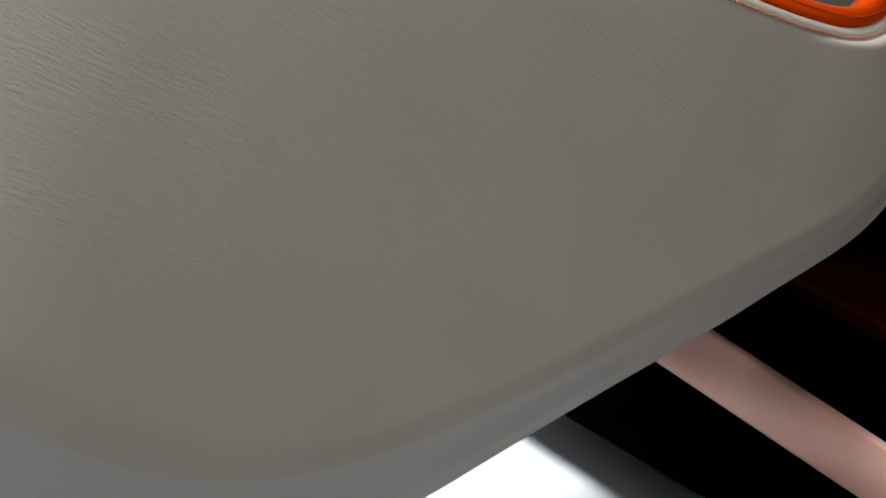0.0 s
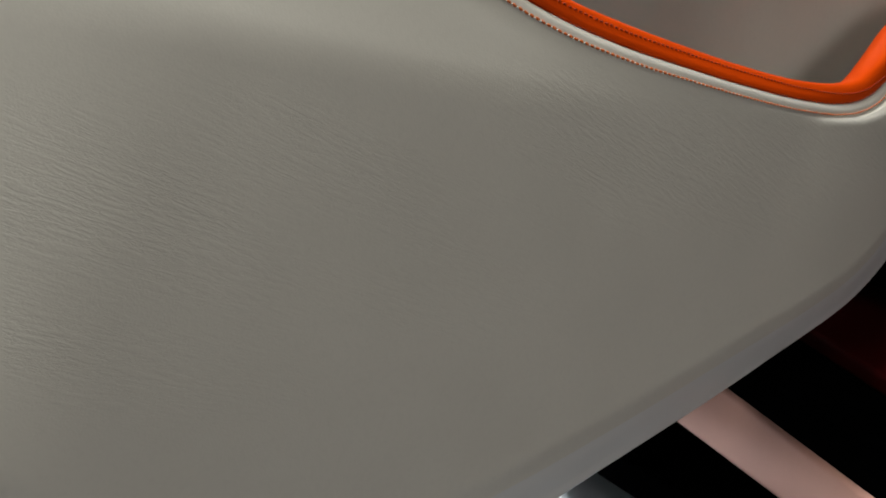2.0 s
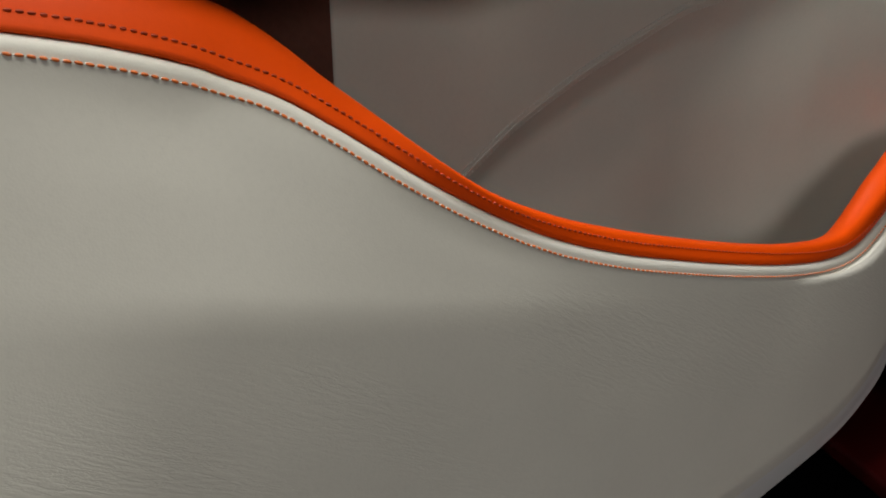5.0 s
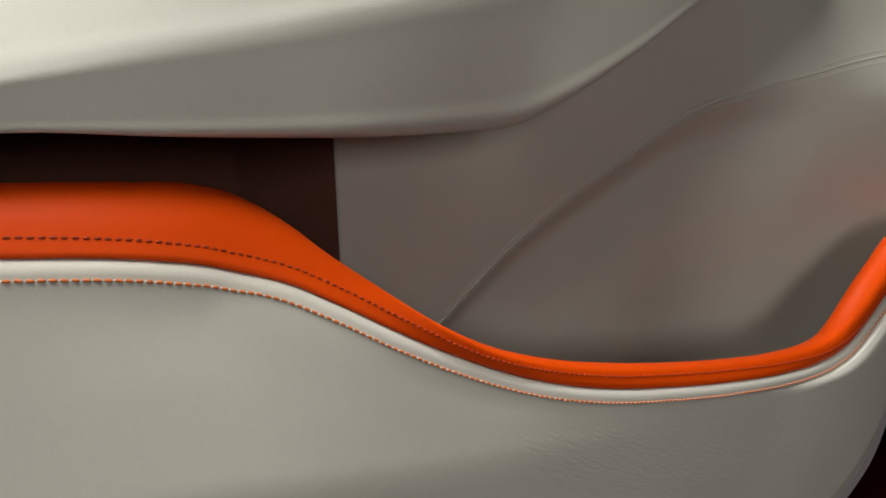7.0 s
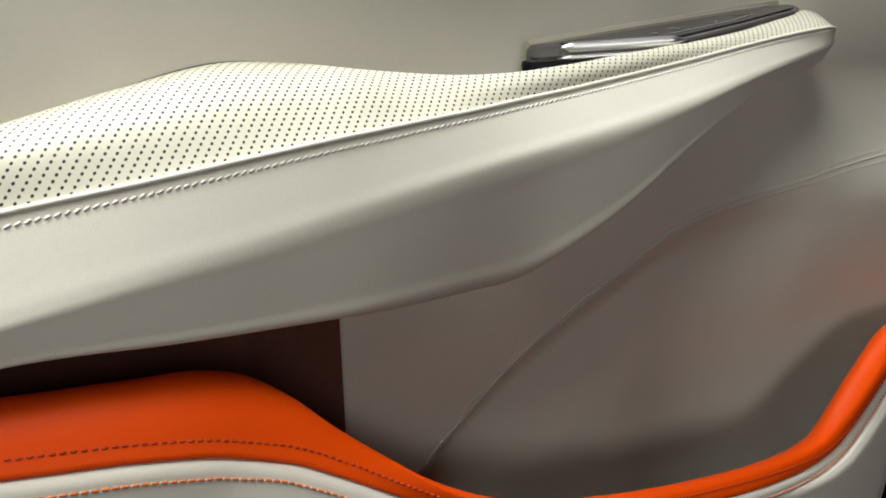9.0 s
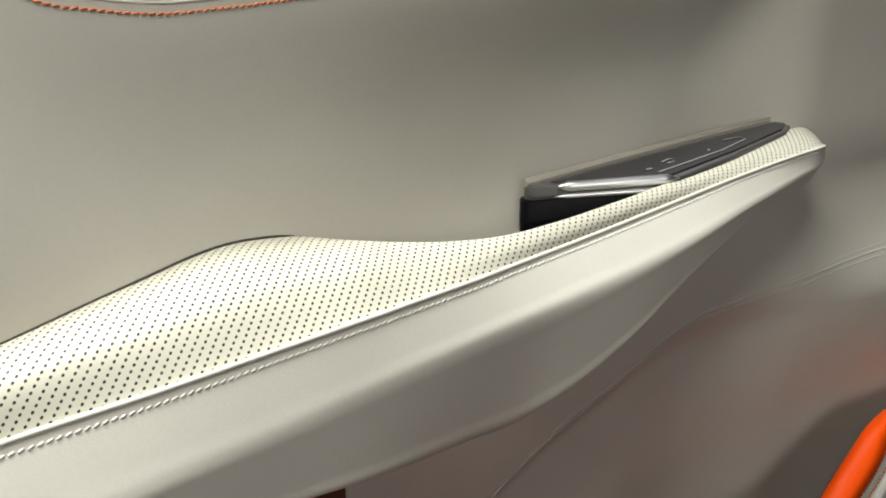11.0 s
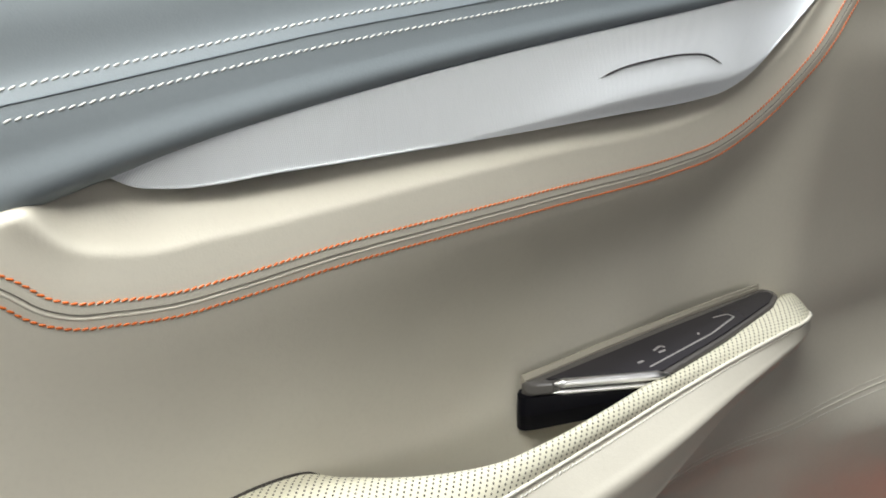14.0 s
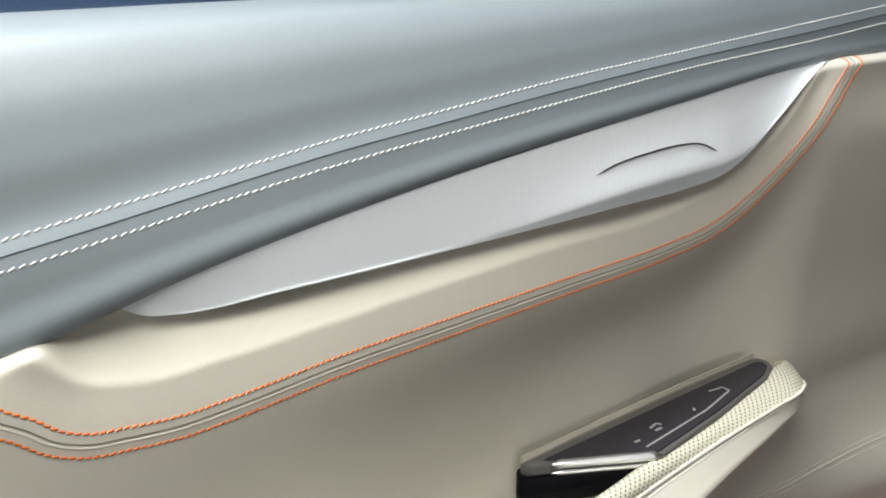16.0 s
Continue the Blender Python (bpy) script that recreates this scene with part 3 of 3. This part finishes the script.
def icon(points, width=0.0006):
    pts = [Vector((x, y, sw_z(x, y) + 0.00145)) for x, y in points]
    bm = bmesh.new()
    for a, b in zip(pts, pts[1:]):
        d = (b - a).normalized()
        q = Vector((-d.y, d.x, 0)) * width
        vs = [bm.verts.new(v) for v in (a - q, b - q, b + q, a + q)]
        bm.faces.new(vs)
    part("icon", bm, icon_grey, switch, "pale printed symbol", smooth=False)


icon([(0.3020, 0.2640), (0.3550, 0.2652), (0.3810, 0.2690), (0.3800, 0.2735), (0.3700, 0.2760)])
icon([(0.2990, 0.2705), (0.3030, 0.2700)], 0.0009)
icon([(0.3150, 0.2735), (0.3210, 0.2745), (0.3230, 0.2720)], 0.0008)
icon([(0.3160, 0.2705), (0.3210, 0.2700)], 0.0009)
icon([(0.3480, 0.2690), (0.3500, 0.2705)], 0.0007)

housing = bmesh.new()
ring = [(0.2375, 0.2995), (0.2352, 0.2980), (0.2342, 0.2958), (0.2344, 0.2936), (0.2360, 0.2914), (0.2392, 0.2893), (0.2440, 0.2868), (0.3100, 0.2560), (0.4200, 0.2680), (0.4200, 0.2760), (0.3400, 0.2960)]
top_r = [housing.verts.new((x, y + 0.001, sw_z(x, y) - 0.0075)) for x, y in ring]
mid_r = [housing.verts.new((x - 0.0012, y - 0.0006, 0.775 + (x - 0.235) * 0.14)) for x, y in ring]
low_r = [housing.verts.new((x + 0.0006, y + 0.0008, 0.7640 + (x - 0.235) * 0.16)) for x, y in ring]
housing.faces.new(top_r)
housing.faces.new(low_r[::-1])
for i in range(len(ring)):
    housing.faces.new((top_r[i], mid_r[i], mid_r[(i + 1) % len(ring)], top_r[(i + 1) % len(ring)]))
    housing.faces.new((mid_r[i], low_r[i], low_r[(i + 1) % len(ring)], mid_r[(i + 1) % len(ring)]))
bmesh.ops.recalc_face_normals(housing, faces=housing.faces)
part("housing", housing, black_plastic, switch, "black plastic switch housing", smooth=False)

# ---- map pocket: front panel and orange lip ----
LIP = [(-0.30, 0.262, 0.700), (-0.12, 0.244, 0.686), (-0.0114, 0.2295, 0.6727), (0.0184, 0.2272, 0.6673), (0.0437, 0.2259, 0.6603), (0.0529, 0.2253, 0.6565), (0.0714, 0.2225, 0.6486),
       (0.0908, 0.2183, 0.6365), (0.1118, 0.2137, 0.6221), (0.1363, 0.2098, 0.6063), (0.1632, 0.2062, 0.5911), (0.1932, 0.2025, 0.5775), (0.2275, 0.1993, 0.5659), (0.2669, 0.1972, 0.5554),
       (0.3141, 0.1964, 0.5438), (0.3709, 0.1967, 0.5322), (0.4039, 0.1978, 0.5277), (0.4250, 0.1988, 0.5272), (0.4450, 0.2000, 0.5302), (0.4600, 0.2015, 0.5362), (0.4760, 0.2033, 0.5445),
       (0.4900, 0.2045, 0.5540), (0.5060, 0.2060, 0.5660), (0.5270, 0.2090, 0.5845), (0.585, 0.2135, 0.5860), (0.70, 0.216, 0.588)]
TOP = [(-0.30, 0.292, 0.712), (-0.12, 0.278, 0.700), (-0.008, 0.2615, 0.6882), (0.024, 0.2622, 0.6836), (0.0451, 0.2650, 0.6789), (0.056, 0.2650, 0.6745), (0.0715, 0.2575, 0.6642),
       (0.086, 0.2430, 0.6525), (0.104, 0.2303, 0.6392), (0.1275, 0.2188, 0.6228), (0.157, 0.2118, 0.6042), (0.190, 0.2090, 0.5893), (0.225, 0.2075, 0.5777), (0.266, 0.2060, 0.5662),
       (0.3142, 0.2056, 0.5542), (0.3665, 0.2059, 0.5437), (0.3955, 0.2067, 0.5400), (0.4110, 0.2080, 0.5390), (0.4270, 0.2097, 0.5400), (0.4390, 0.2112, 0.5455), (0.4530, 0.2125, 0.5555),
       (0.4680, 0.2138, 0.5675), (0.4840, 0.2155, 0.5775), (0.5050, 0.2185, 0.5900), (0.565, 0.2225, 0.5965), (0.70, 0.225, 0.598)]
lip = np.array(LIP)
top = np.array(TOP)
width = np.linalg.norm(top - lip, axis=1)[:, None]
slim, wide = np.minimum(width, 0.012), np.maximum(width - 0.012, 0)
top = top - np.array([0, 0, 0.13]) * wide
tang = np.gradient(lip, axis=0)
tang /= np.linalg.norm(tang, axis=1)[:, None]
face_n = np.cross(tang, top - lip)
face_n /= np.linalg.norm(face_n, axis=1)[:, None]
face_n[(face_n @ np.array([0, -1, 0.6])) < 0] *= -1
down = np.cross(face_n, tang)
down *= np.sign(((lip - top) * down).sum(1))[:, None]
rising = smooth_step(lip[:, 0], 0.42, 0.46)[:, None]
inner = top + np.array([0, 1, 0]) * np.minimum(width, 0.012) * (0.55 - 0.05 * rising) + down * 0.004
deep = inner + down * 0.012 + np.array([0, 1, 0]) * (0.010 - 0.008 * rising)
tuck = lip + np.array([0, 0.003, 0]) + down * 0.0004
lip_loft = Loft([tuck, lip + face_n * 0.0006, lip + (top - lip) * 0.10 + face_n * (0.0010 + 0.03 * slim + 0.13 * wide), lip + (top - lip) * 0.30 + face_n * (0.0014 + 0.05 * slim + 0.31 * wide),
                 lip + (top - lip) * 0.68 + face_n * (0.0014 + 0.10 * slim + 0.40 * wide), top, inner, deep])
g = lip_loft.grid(460, 48)
pocket_lip = sheet("pocket_lip", g, metric_uv(g), orange, door, "bright orange leather pocket lip")
fan = np.stack([lip_loft.rail(1.0 + 0.13 * k, 1400) for k in range(31)])
walked = np.concatenate([np.zeros((1, 1400)), np.cumsum(np.linalg.norm(np.diff(fan, axis=0), axis=2), axis=0)])
pick = np.argmax(walked > 0.0066, axis=0)
pick = np.clip(pick, 1, 29)
cols = np.arange(1400)
mix = ((0.0066 - walked[pick - 1, cols]) / (walked[pick, cols] - walked[pick - 1, cols] + 1e-9))[:, None]
path, side = fan[pick - 1, cols] * (1 - mix) + fan[pick, cols] * mix, fan[pick + 1, cols]
stitches("orange_stitching", path, outward(path, side), 0.0031, 0.0022, 0.00055, rust_thread, pocket_lip, twist=4, lift=0.25, label="dark orange thread stitches")

# stations below the lip: the ridge, the turn and the bottom rim of the pocket's front
RIDGE = [(-0.3, 0.26, 0.614), (-0.12, 0.227, 0.603), (-0.03, 0.2085, 0.5935), (0.005, 0.2028, 0.5878), (0.03, 0.1998, 0.583), (0.045, 0.1985, 0.5798), (0.065, 0.1968, 0.575),
         (0.085, 0.1955, 0.5702), (0.107, 0.1942, 0.5652), (0.133, 0.1929, 0.5598), (0.162, 0.1916, 0.5542), (0.193, 0.1903, 0.5487), (0.2275, 0.189, 0.5428), (0.2669, 0.188, 0.5365),
         (0.3141, 0.1875, 0.53), (0.37, 0.188, 0.5225), (0.405, 0.1888, 0.5185), (0.429, 0.19, 0.5168), (0.452, 0.1915, 0.5188), (0.47, 0.1932, 0.5248), (0.486, 0.195, 0.5335),
         (0.5, 0.1966, 0.543), (0.515, 0.1982, 0.5545), (0.535, 0.2022, 0.5715), (0.595, 0.208, 0.574), (0.7, 0.210, 0.576)]
TURN = [(-0.3, 0.252, 0.6), (-0.12, 0.212, 0.53), (-0.048, 0.1925, 0.448), (-0.0406, 0.1915, 0.4365), (-0.03, 0.191, 0.423), (-0.0136, 0.1907, 0.404), (0.006, 0.1903, 0.387),
        (0.03, 0.1897, 0.3738), (0.056, 0.1889, 0.3665), (0.09, 0.1877, 0.3635), (0.1224, 0.1863, 0.364), (0.165, 0.1845, 0.3685), (0.21, 0.1827, 0.376), (0.2596, 0.1813, 0.385),
        (0.3037, 0.1807, 0.3932), (0.3546, 0.1807, 0.4012), (0.39, 0.1812, 0.407), (0.42, 0.1822, 0.4132), (0.446, 0.1837, 0.4212), (0.469, 0.1858, 0.4317), (0.488, 0.1885, 0.4447),
        (0.504, 0.1917, 0.4627), (0.518, 0.196, 0.4885), (0.538, 0.1968, 0.5352), (0.597, 0.207, 0.560), (0.7, 0.210, 0.565)]
RIM = [(-0.30, 0.262, 0.400), (-0.12, 0.222, 0.330), (-0.070, 0.2050, 0.3080), (-0.055, 0.2010, 0.3060), (-0.035, 0.1985, 0.3050), (-0.010, 0.1965, 0.3055), (0.020, 0.1945, 0.3070),
       (0.050, 0.1930, 0.3100), (0.080, 0.1915, 0.3140), (0.1142, 0.1900, 0.3202), (0.1405, 0.1880, 0.3277), (0.1823, 0.1860, 0.3383), (0.2240, 0.1860, 0.3462), (0.2700, 0.1868, 0.3530),
       (0.3150, 0.1878, 0.3597), (0.3650, 0.1878, 0.3705), (0.4000, 0.1880, 0.3775), (0.4300, 0.1886, 0.3835), (0.4580, 0.1900, 0.3905), (0.4830, 0.1920, 0.4000), (0.5080, 0.1950, 0.4130),
       (0.5260, 0.1985, 0.4350), (0.5380, 0.2020, 0.4700), (0.5500, 0.2060, 0.5300), (0.602, 0.214, 0.553), (0.70, 0.220, 0.558)]
ridge, turn, rim = np.array(RIDGE), np.array(TURN), np.array(RIM)
ridge = ridge + np.array([0, 0.0045, -0.0018]) * smooth_step(0.45 - ridge[:, :1], 0.0, 0.10)
fall = down * np.array([1, 0, 1])
fall /= np.linalg.norm(fall, axis=1)[:, None]
seam_low = lip + fall * 0.0060 + np.array([0, -0.0032, 0])
roll = lip + fall * 0.0026 + np.array([0, -0.0024, 0])
facet = ridge - seam_low
face = turn - ridge
reach_up, reach_down = np.linalg.norm(facet, axis=1)[:, None], np.linalg.norm(face, axis=1)[:, None]
near_up, near_down = facet / reach_up * np.minimum(0.0055, 0.2 * reach_up), face / reach_down * 0.006
flange = rim - turn
front_loft = Loft([lip + np.array([0, 0.003, 0]), lip + fall * 0.0004, roll, seam_low, seam_low + fall * 0.0025 + np.array([0, -0.0003, 0]), seam_low + facet * 0.5, ridge - near_up * 2, ridge - near_up, ridge + near_down, ridge + near_down * 2,
                   ridge + face * 0.35, ridge + face * 0.7, turn - face / reach_down * 0.014, turn - face / reach_down * 0.006, turn + flange * 0.14 + np.array([0, 0.0006, 0]), turn + flange * 0.30,
                   turn + flange * 0.7, rim - flange * 0.06, rim + np.array([0, 0.003, 0.0005]), rim + np.array([0, 0.012, 0.003]), rim + np.array([0, 1, 0.15]) * np.where(rim[:, :1] > 0.45, 0.013, 0.06)])
g = front_loft.grid(460, 170)
split = int(np.argmin(np.abs(np.linspace(0, front_loft.kv[-1], 170) - front_loft.kv[14]))) + 1
pocket = sheet("pocket_front", g[:, :split + 1], metric_uv(g[:, :split + 1]), cream_low, door, "creased cream leather front of the door pocket")
sheet("lower_edge", g[:, split:], metric_uv(g[:, split:]), edge_tint, pocket, "smooth lower edge strip, paled to hold light from the floor")
# added brown sheet: paints shade inside the pocket and hides the panel's back
pocket_shade_loft = Loft([top + down * (0.004 + 0.006 * rising) + np.array([0, 0.008, 0]) * (1 - 0.4 * rising) + np.array([0, 0, -0.008]) * (1 - rising), top + down * (0.006 + 0.008 * rising) + np.array([0, 0.012, 0]) + np.array([0, 0, -0.034]) * (1 - rising), ridge + np.array([0, 0.026, -0.03]), turn + np.array([0, 0.035, 0])])
g = pocket_shade_loft.grid(200, 30)
sheet("pocket_shade", g, metric_uv(g), shade_brown, pocket, "dark brown sheet added as shade inside the pocket")
path, side = front_loft.rail(3.0, 1400), front_loft.rail(3.2, 1400)
stitches("orange_stitching", path, outward(path, side), 0.0031, 0.0025, 0.00060, orange_thread, pocket, twist=-6, lift=0.55, label="orange thread stitches")
path = front_loft.rail(3.0, 1400)
stitches("white_stitching", path[7:], outward(path, side)[7:], 0.0031, 0.0010, 0.00036, white_thread, pocket, twist=25, label="small white thread knots")

# ---- metal trim ----
BOT = [(0.040, 0.308, 0.939), (0.0470, 0.3030, 0.9345), (0.053, 0.3015, 0.9312), (0.065, 0.3005, 0.9288), (0.110, 0.2970, 0.9303), (0.160, 0.2955, 0.9322), (0.220, 0.2935, 0.9350), (0.289, 0.2905, 0.9392), (0.345, 0.2895, 0.9425), (0.367, 0.2885, 0.9460), (0.384, 0.2885, 0.9525), (0.420, 0.2900, 0.9770), (0.452, 0.2930, 0.9985), (0.466, 0.2955, 1.0050)]
UPP = [(x, y, float(edge_line(x)) - 0.0008 - 0.0022 * math.sin(math.pi * min(max((x - 0.05) / 0.36, 0), 1))) for x, y in ((0.040, 0.304), (0.050, 0.3000), (0.060, 0.2985), (0.075, 0.2980), (0.115, 0.2975), (0.165, 0.2975), (0.225, 0.2975), (0.293, 0.2975), (0.347, 0.2975), (0.370, 0.2975), (0.390, 0.2975), (0.425, 0.2978), (0.454, 0.2985), (0.466, 0.299))]
bot, upp = np.array(BOT) + np.array([0, -0.0015, 0]), np.array(UPP)
fac = curve([0.0, 0.20, 0.285, 0.36, 0.39, 0.5], [0.0, 0.0, 1.0, 1.0, 0.2, 0.0])(bot[:, 0])[:, None]
back = np.array([0, 1, 0])
fold = bot + (upp - bot) * (0.10 + 0.10 * fac) + back * (-0.0002 - 0.0030 * fac)
rise, unit = upp - bot, np.array([0, 0, 1])
trim_loft = Loft([bot + back * 0.010, bot + back * 0.0009, bot + back * 0.0005, bot + unit * 0.0003, bot + unit * 0.0009, fold - rise * 0.035 + back * 0.0002 * fac, fold - rise * 0.012, fold + rise * 0.012, fold + rise * 0.035, fold + (upp - fold) * 0.3,
                  fold + (upp - fold) * 0.6, fold + (upp - fold) * 0.94, upp - unit * 0.0006, upp + back * 0.0005, upp + back * 0.0012, upp + back * 0.010])
g = trim_loft.facets(300, 5)
trim = sheet("metal_trim", g, metric_uv(g), alu, door, "satin aluminium trim with a fine weave")
swoosh_z = curve([0.2718, 0.2838, 0.31, 0.335, 0.351, 0.3655], [0.9572, 0.9610, 0.9653, 0.9670, 0.9658, 0.9592])
wx = np.linspace(0.2718, 0.3655, 60)
gt = g.reshape(-1, 3)
wz = swoosh_z(wx)
wy = np.array([gt[np.argmin((gt[:, 0] - a) ** 2 + (gt[:, 2] - b) ** 2), 1] for a, b in zip(wx, wz)])
wy = np.convolve(np.pad(wy, 6, mode="edge"), np.ones(13) / 13, mode="valid")
tube("engraved_line", np.stack([wx, wy - 0.0001, wz], 1), 0.00048, dark_line, trim, "thin dark curved engraved line", taper=True)

# ---- grey shoulder of the door ----
SH_X = [-0.30, -0.12, 0.007, 0.044, 0.085, 0.132, 0.188, 0.253, 0.333, 0.463, 0.535, 0.74]
edge_z = [0.860, 0.896, 0.9275, 0.9385, 0.9490, 0.9590, 0.9695, 0.9795, 0.9900, 1.0060, 1.0085, 1.022]
lower_z = curve([-0.30, -0.12, 0.012, 0.048, 0.088, 0.135, 0.190, 0.255, 0.334, 0.432, 0.535, 0.74], [0.904, 0.937, 0.957, 0.963, 0.9705, 0.9785, 0.9863, 0.9952, 1.0055, 1.0150, 1.0265, 1.047])
upper_z = curve([-0.30, -0.12, 0.014, 0.050, 0.090, 0.138, 0.193, 0.258, 0.338, 0.437, 0.541, 0.74], [0.914, 0.946, 0.9668, 0.9732, 0.9803, 0.9888, 0.9965, 1.0058, 1.0150, 1.0260, 1.0378, 1.058])
sh = np.array(SH_X)
ez, lz, uz = np.array(edge_z), lower_z(sh), upper_z(sh)
crest = np.array([1.022, 1.030, 1.0360, 1.0375, 1.0395, 1.0415, 1.0440, 1.0475, 1.0520, 1.0595, 1.064, 1.078])


def sh_rail(y, z):
    return np.stack([sh, np.full_like(sh, y), z], 1)


shoulder_loft = Loft([sh_rail(0.330, ez), sh_rail(0.311, ez - 0.0035), sh_rail(0.2990, ez - 0.003), sh_rail(0.2962, ez), sh_rail(0.2982, ez + (lz - ez) * 0.6), sh_rail(0.2998, lz),
                      sh_rail(0.3012, lz + (uz - lz) * 0.52), sh_rail(0.3036, uz), sh_rail(0.3082, uz + (crest - uz) * 0.35), sh_rail(0.3145, uz + (crest - uz) * 0.68), sh_rail(0.3240, uz + (crest - uz) * 0.89), sh_rail(0.344, uz + (crest - uz) * 0.98), sh_rail(0.378, crest), sh_rail(0.392, crest - 0.003), sh_rail(0.397, crest - 0.02)])
g = shoulder_loft.grid(300, 90)
shoulder = sheet("door_shoulder", g, metric_uv(g), grey, door, "padded blue-grey leather door shoulder")
for v, tw in ((5.0, 17), (7.0, 17)):
    path, side = shoulder_loft.rail(v, 1200), shoulder_loft.rail(v + 0.15, 1200)
    stitches("white_stitching", path, outward(path, side), 0.0033, 0.0027, 0.00044, white_thread, shoulder, twist=tw, lift=0.15, label="white twisted thread stitches")
path = shoulder_loft.rail(6.0, 900)
tube("seam_groove", path, 0.00038, grey_groove, shoulder)
window = part("window_glass", box_mesh((-0.30, 0.402, 0.98), (0.74, 0.407, 1.45)), window_tint, door, "dark tinted side window glass", smooth=False)
part("window_seal", box_mesh((-0.30, 0.396, 0.975), (0.74, 0.4015, 1.026), 0.002), black_plastic, door, "black rubber window seal")
# back plate, plus unseen bottom and end plates added to block stray light
shell = bmesh.new()
for lo, hi in (((-0.30, 0.420, 0.37), (0.74, 0.460, 0.97)), ((-0.32, 0.262, 0.375), (0.50, 0.419, 0.395)), ((0.50, 0.275, 0.41), (0.74, 0.419, 0.43)), ((-0.32, 0.25, 0.451), (-0.301, 0.419, 0.95))):
    piece = bmesh.ops.create_cube(shell, size=1.0)["verts"]
    for v in piece:
        v.co = Vector([(lo[c] + hi[c]) / 2 + v.co[c] * (hi[c] - lo[c]) for c in range(3)])
part("door_shell", shell, sill_black, door, "black door shell with added light-blocking plates", smooth=False)

# ---- the car body beyond the door ----

def slab(name, plan, z0, z1, mat, parent, label="", bevel=0.004):
    """A block with a four-cornered plan and rounded edges."""
    bm = bmesh.new()
    low = [bm.verts.new((x, y, z0)) for x, y in plan]
    up = [bm.verts.new((x, y, z1)) for x, y in plan]
    k = len(plan)
    bm.faces.new(low[::-1])
    bm.faces.new(up)
    for i in range(k):
        bm.faces.new((low[i], low[(i + 1) % k], up[(i + 1) % k], up[i]))
    bmesh.ops.recalc_face_normals(bm, faces=bm.faces)
    if bevel:
        bmesh.ops.bevel(bm, geom=list(bm.edges), offset=bevel, segments=3, affect="EDGES", profile=0.5)
    return part(name, bm, mat, parent, label, smooth=False)


def inner_edge(y, z=0.25):
    return (0.4152 + 0.253 * y, y, z)


def outer_edge(y, z=0.20):
    return (0.434 + 0.1345 * y, y, z)


sill = tagged(slab("car_sill", [(0.46, -0.42), (1.45, -0.42), (1.75, 0.9), inner_edge(0.75)[:2]], 0.13, 0.245, sill_black, None), "black car sill under the open door, darkened to hold its shade", "car sill")
plate = bmesh.new()
strip_rows = []
for k in range(13):
    y = -0.38 + 1.08 * k / 12
    a, b = Vector(inner_edge(y)), Vector(outer_edge(y))
    skin = (b - a).cross(Vector((0.2, 1, 0))).normalized() * 0.002
    if skin.x > 0:
        skin = -skin
    strip_rows.append([plate.verts.new(p) for p in (a - skin + Vector((0.004, 0, 0)), a + skin * 0.3 + Vector((0.001, 0, 0.0006)), a + (b - a) * 0.06 + skin, a + (b - a) * 0.94 + skin, b + skin * 0.3, b - skin)])
for a, b in zip(strip_rows, strip_rows[1:]):
    for i in range(5):
        plate.faces.new((a[i], b[i], b[i + 1], a[i + 1]))
bmesh.ops.recalc_face_normals(plate, faces=plate.faces)
part("scuff_plate", plate, sill_metal, sill, "copper-tinted metal scuff plate")
slab("inner_trim", [(0.447, -0.25), (1.2, -0.25), (1.2, 0.35), (0.655, 0.35)], 0.2455, 0.265, dark_red, sill, "dark red inner sill trim", 0.005)
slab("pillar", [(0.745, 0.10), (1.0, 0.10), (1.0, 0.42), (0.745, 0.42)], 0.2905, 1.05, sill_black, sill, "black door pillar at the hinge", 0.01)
# added slab: casts and blacks out the floor shadow, edge fitted to the view
slab("shadow_slab", [(0.40, 0.71), (0.445, 0.561), (0.464, 0.40), (0.488, 0.18), (1.4, 0.18), (1.6, 0.9)], 0.09, 0.1305, sill_black, sill, "black slab added to cast and fill the floor shadow", 0.004)
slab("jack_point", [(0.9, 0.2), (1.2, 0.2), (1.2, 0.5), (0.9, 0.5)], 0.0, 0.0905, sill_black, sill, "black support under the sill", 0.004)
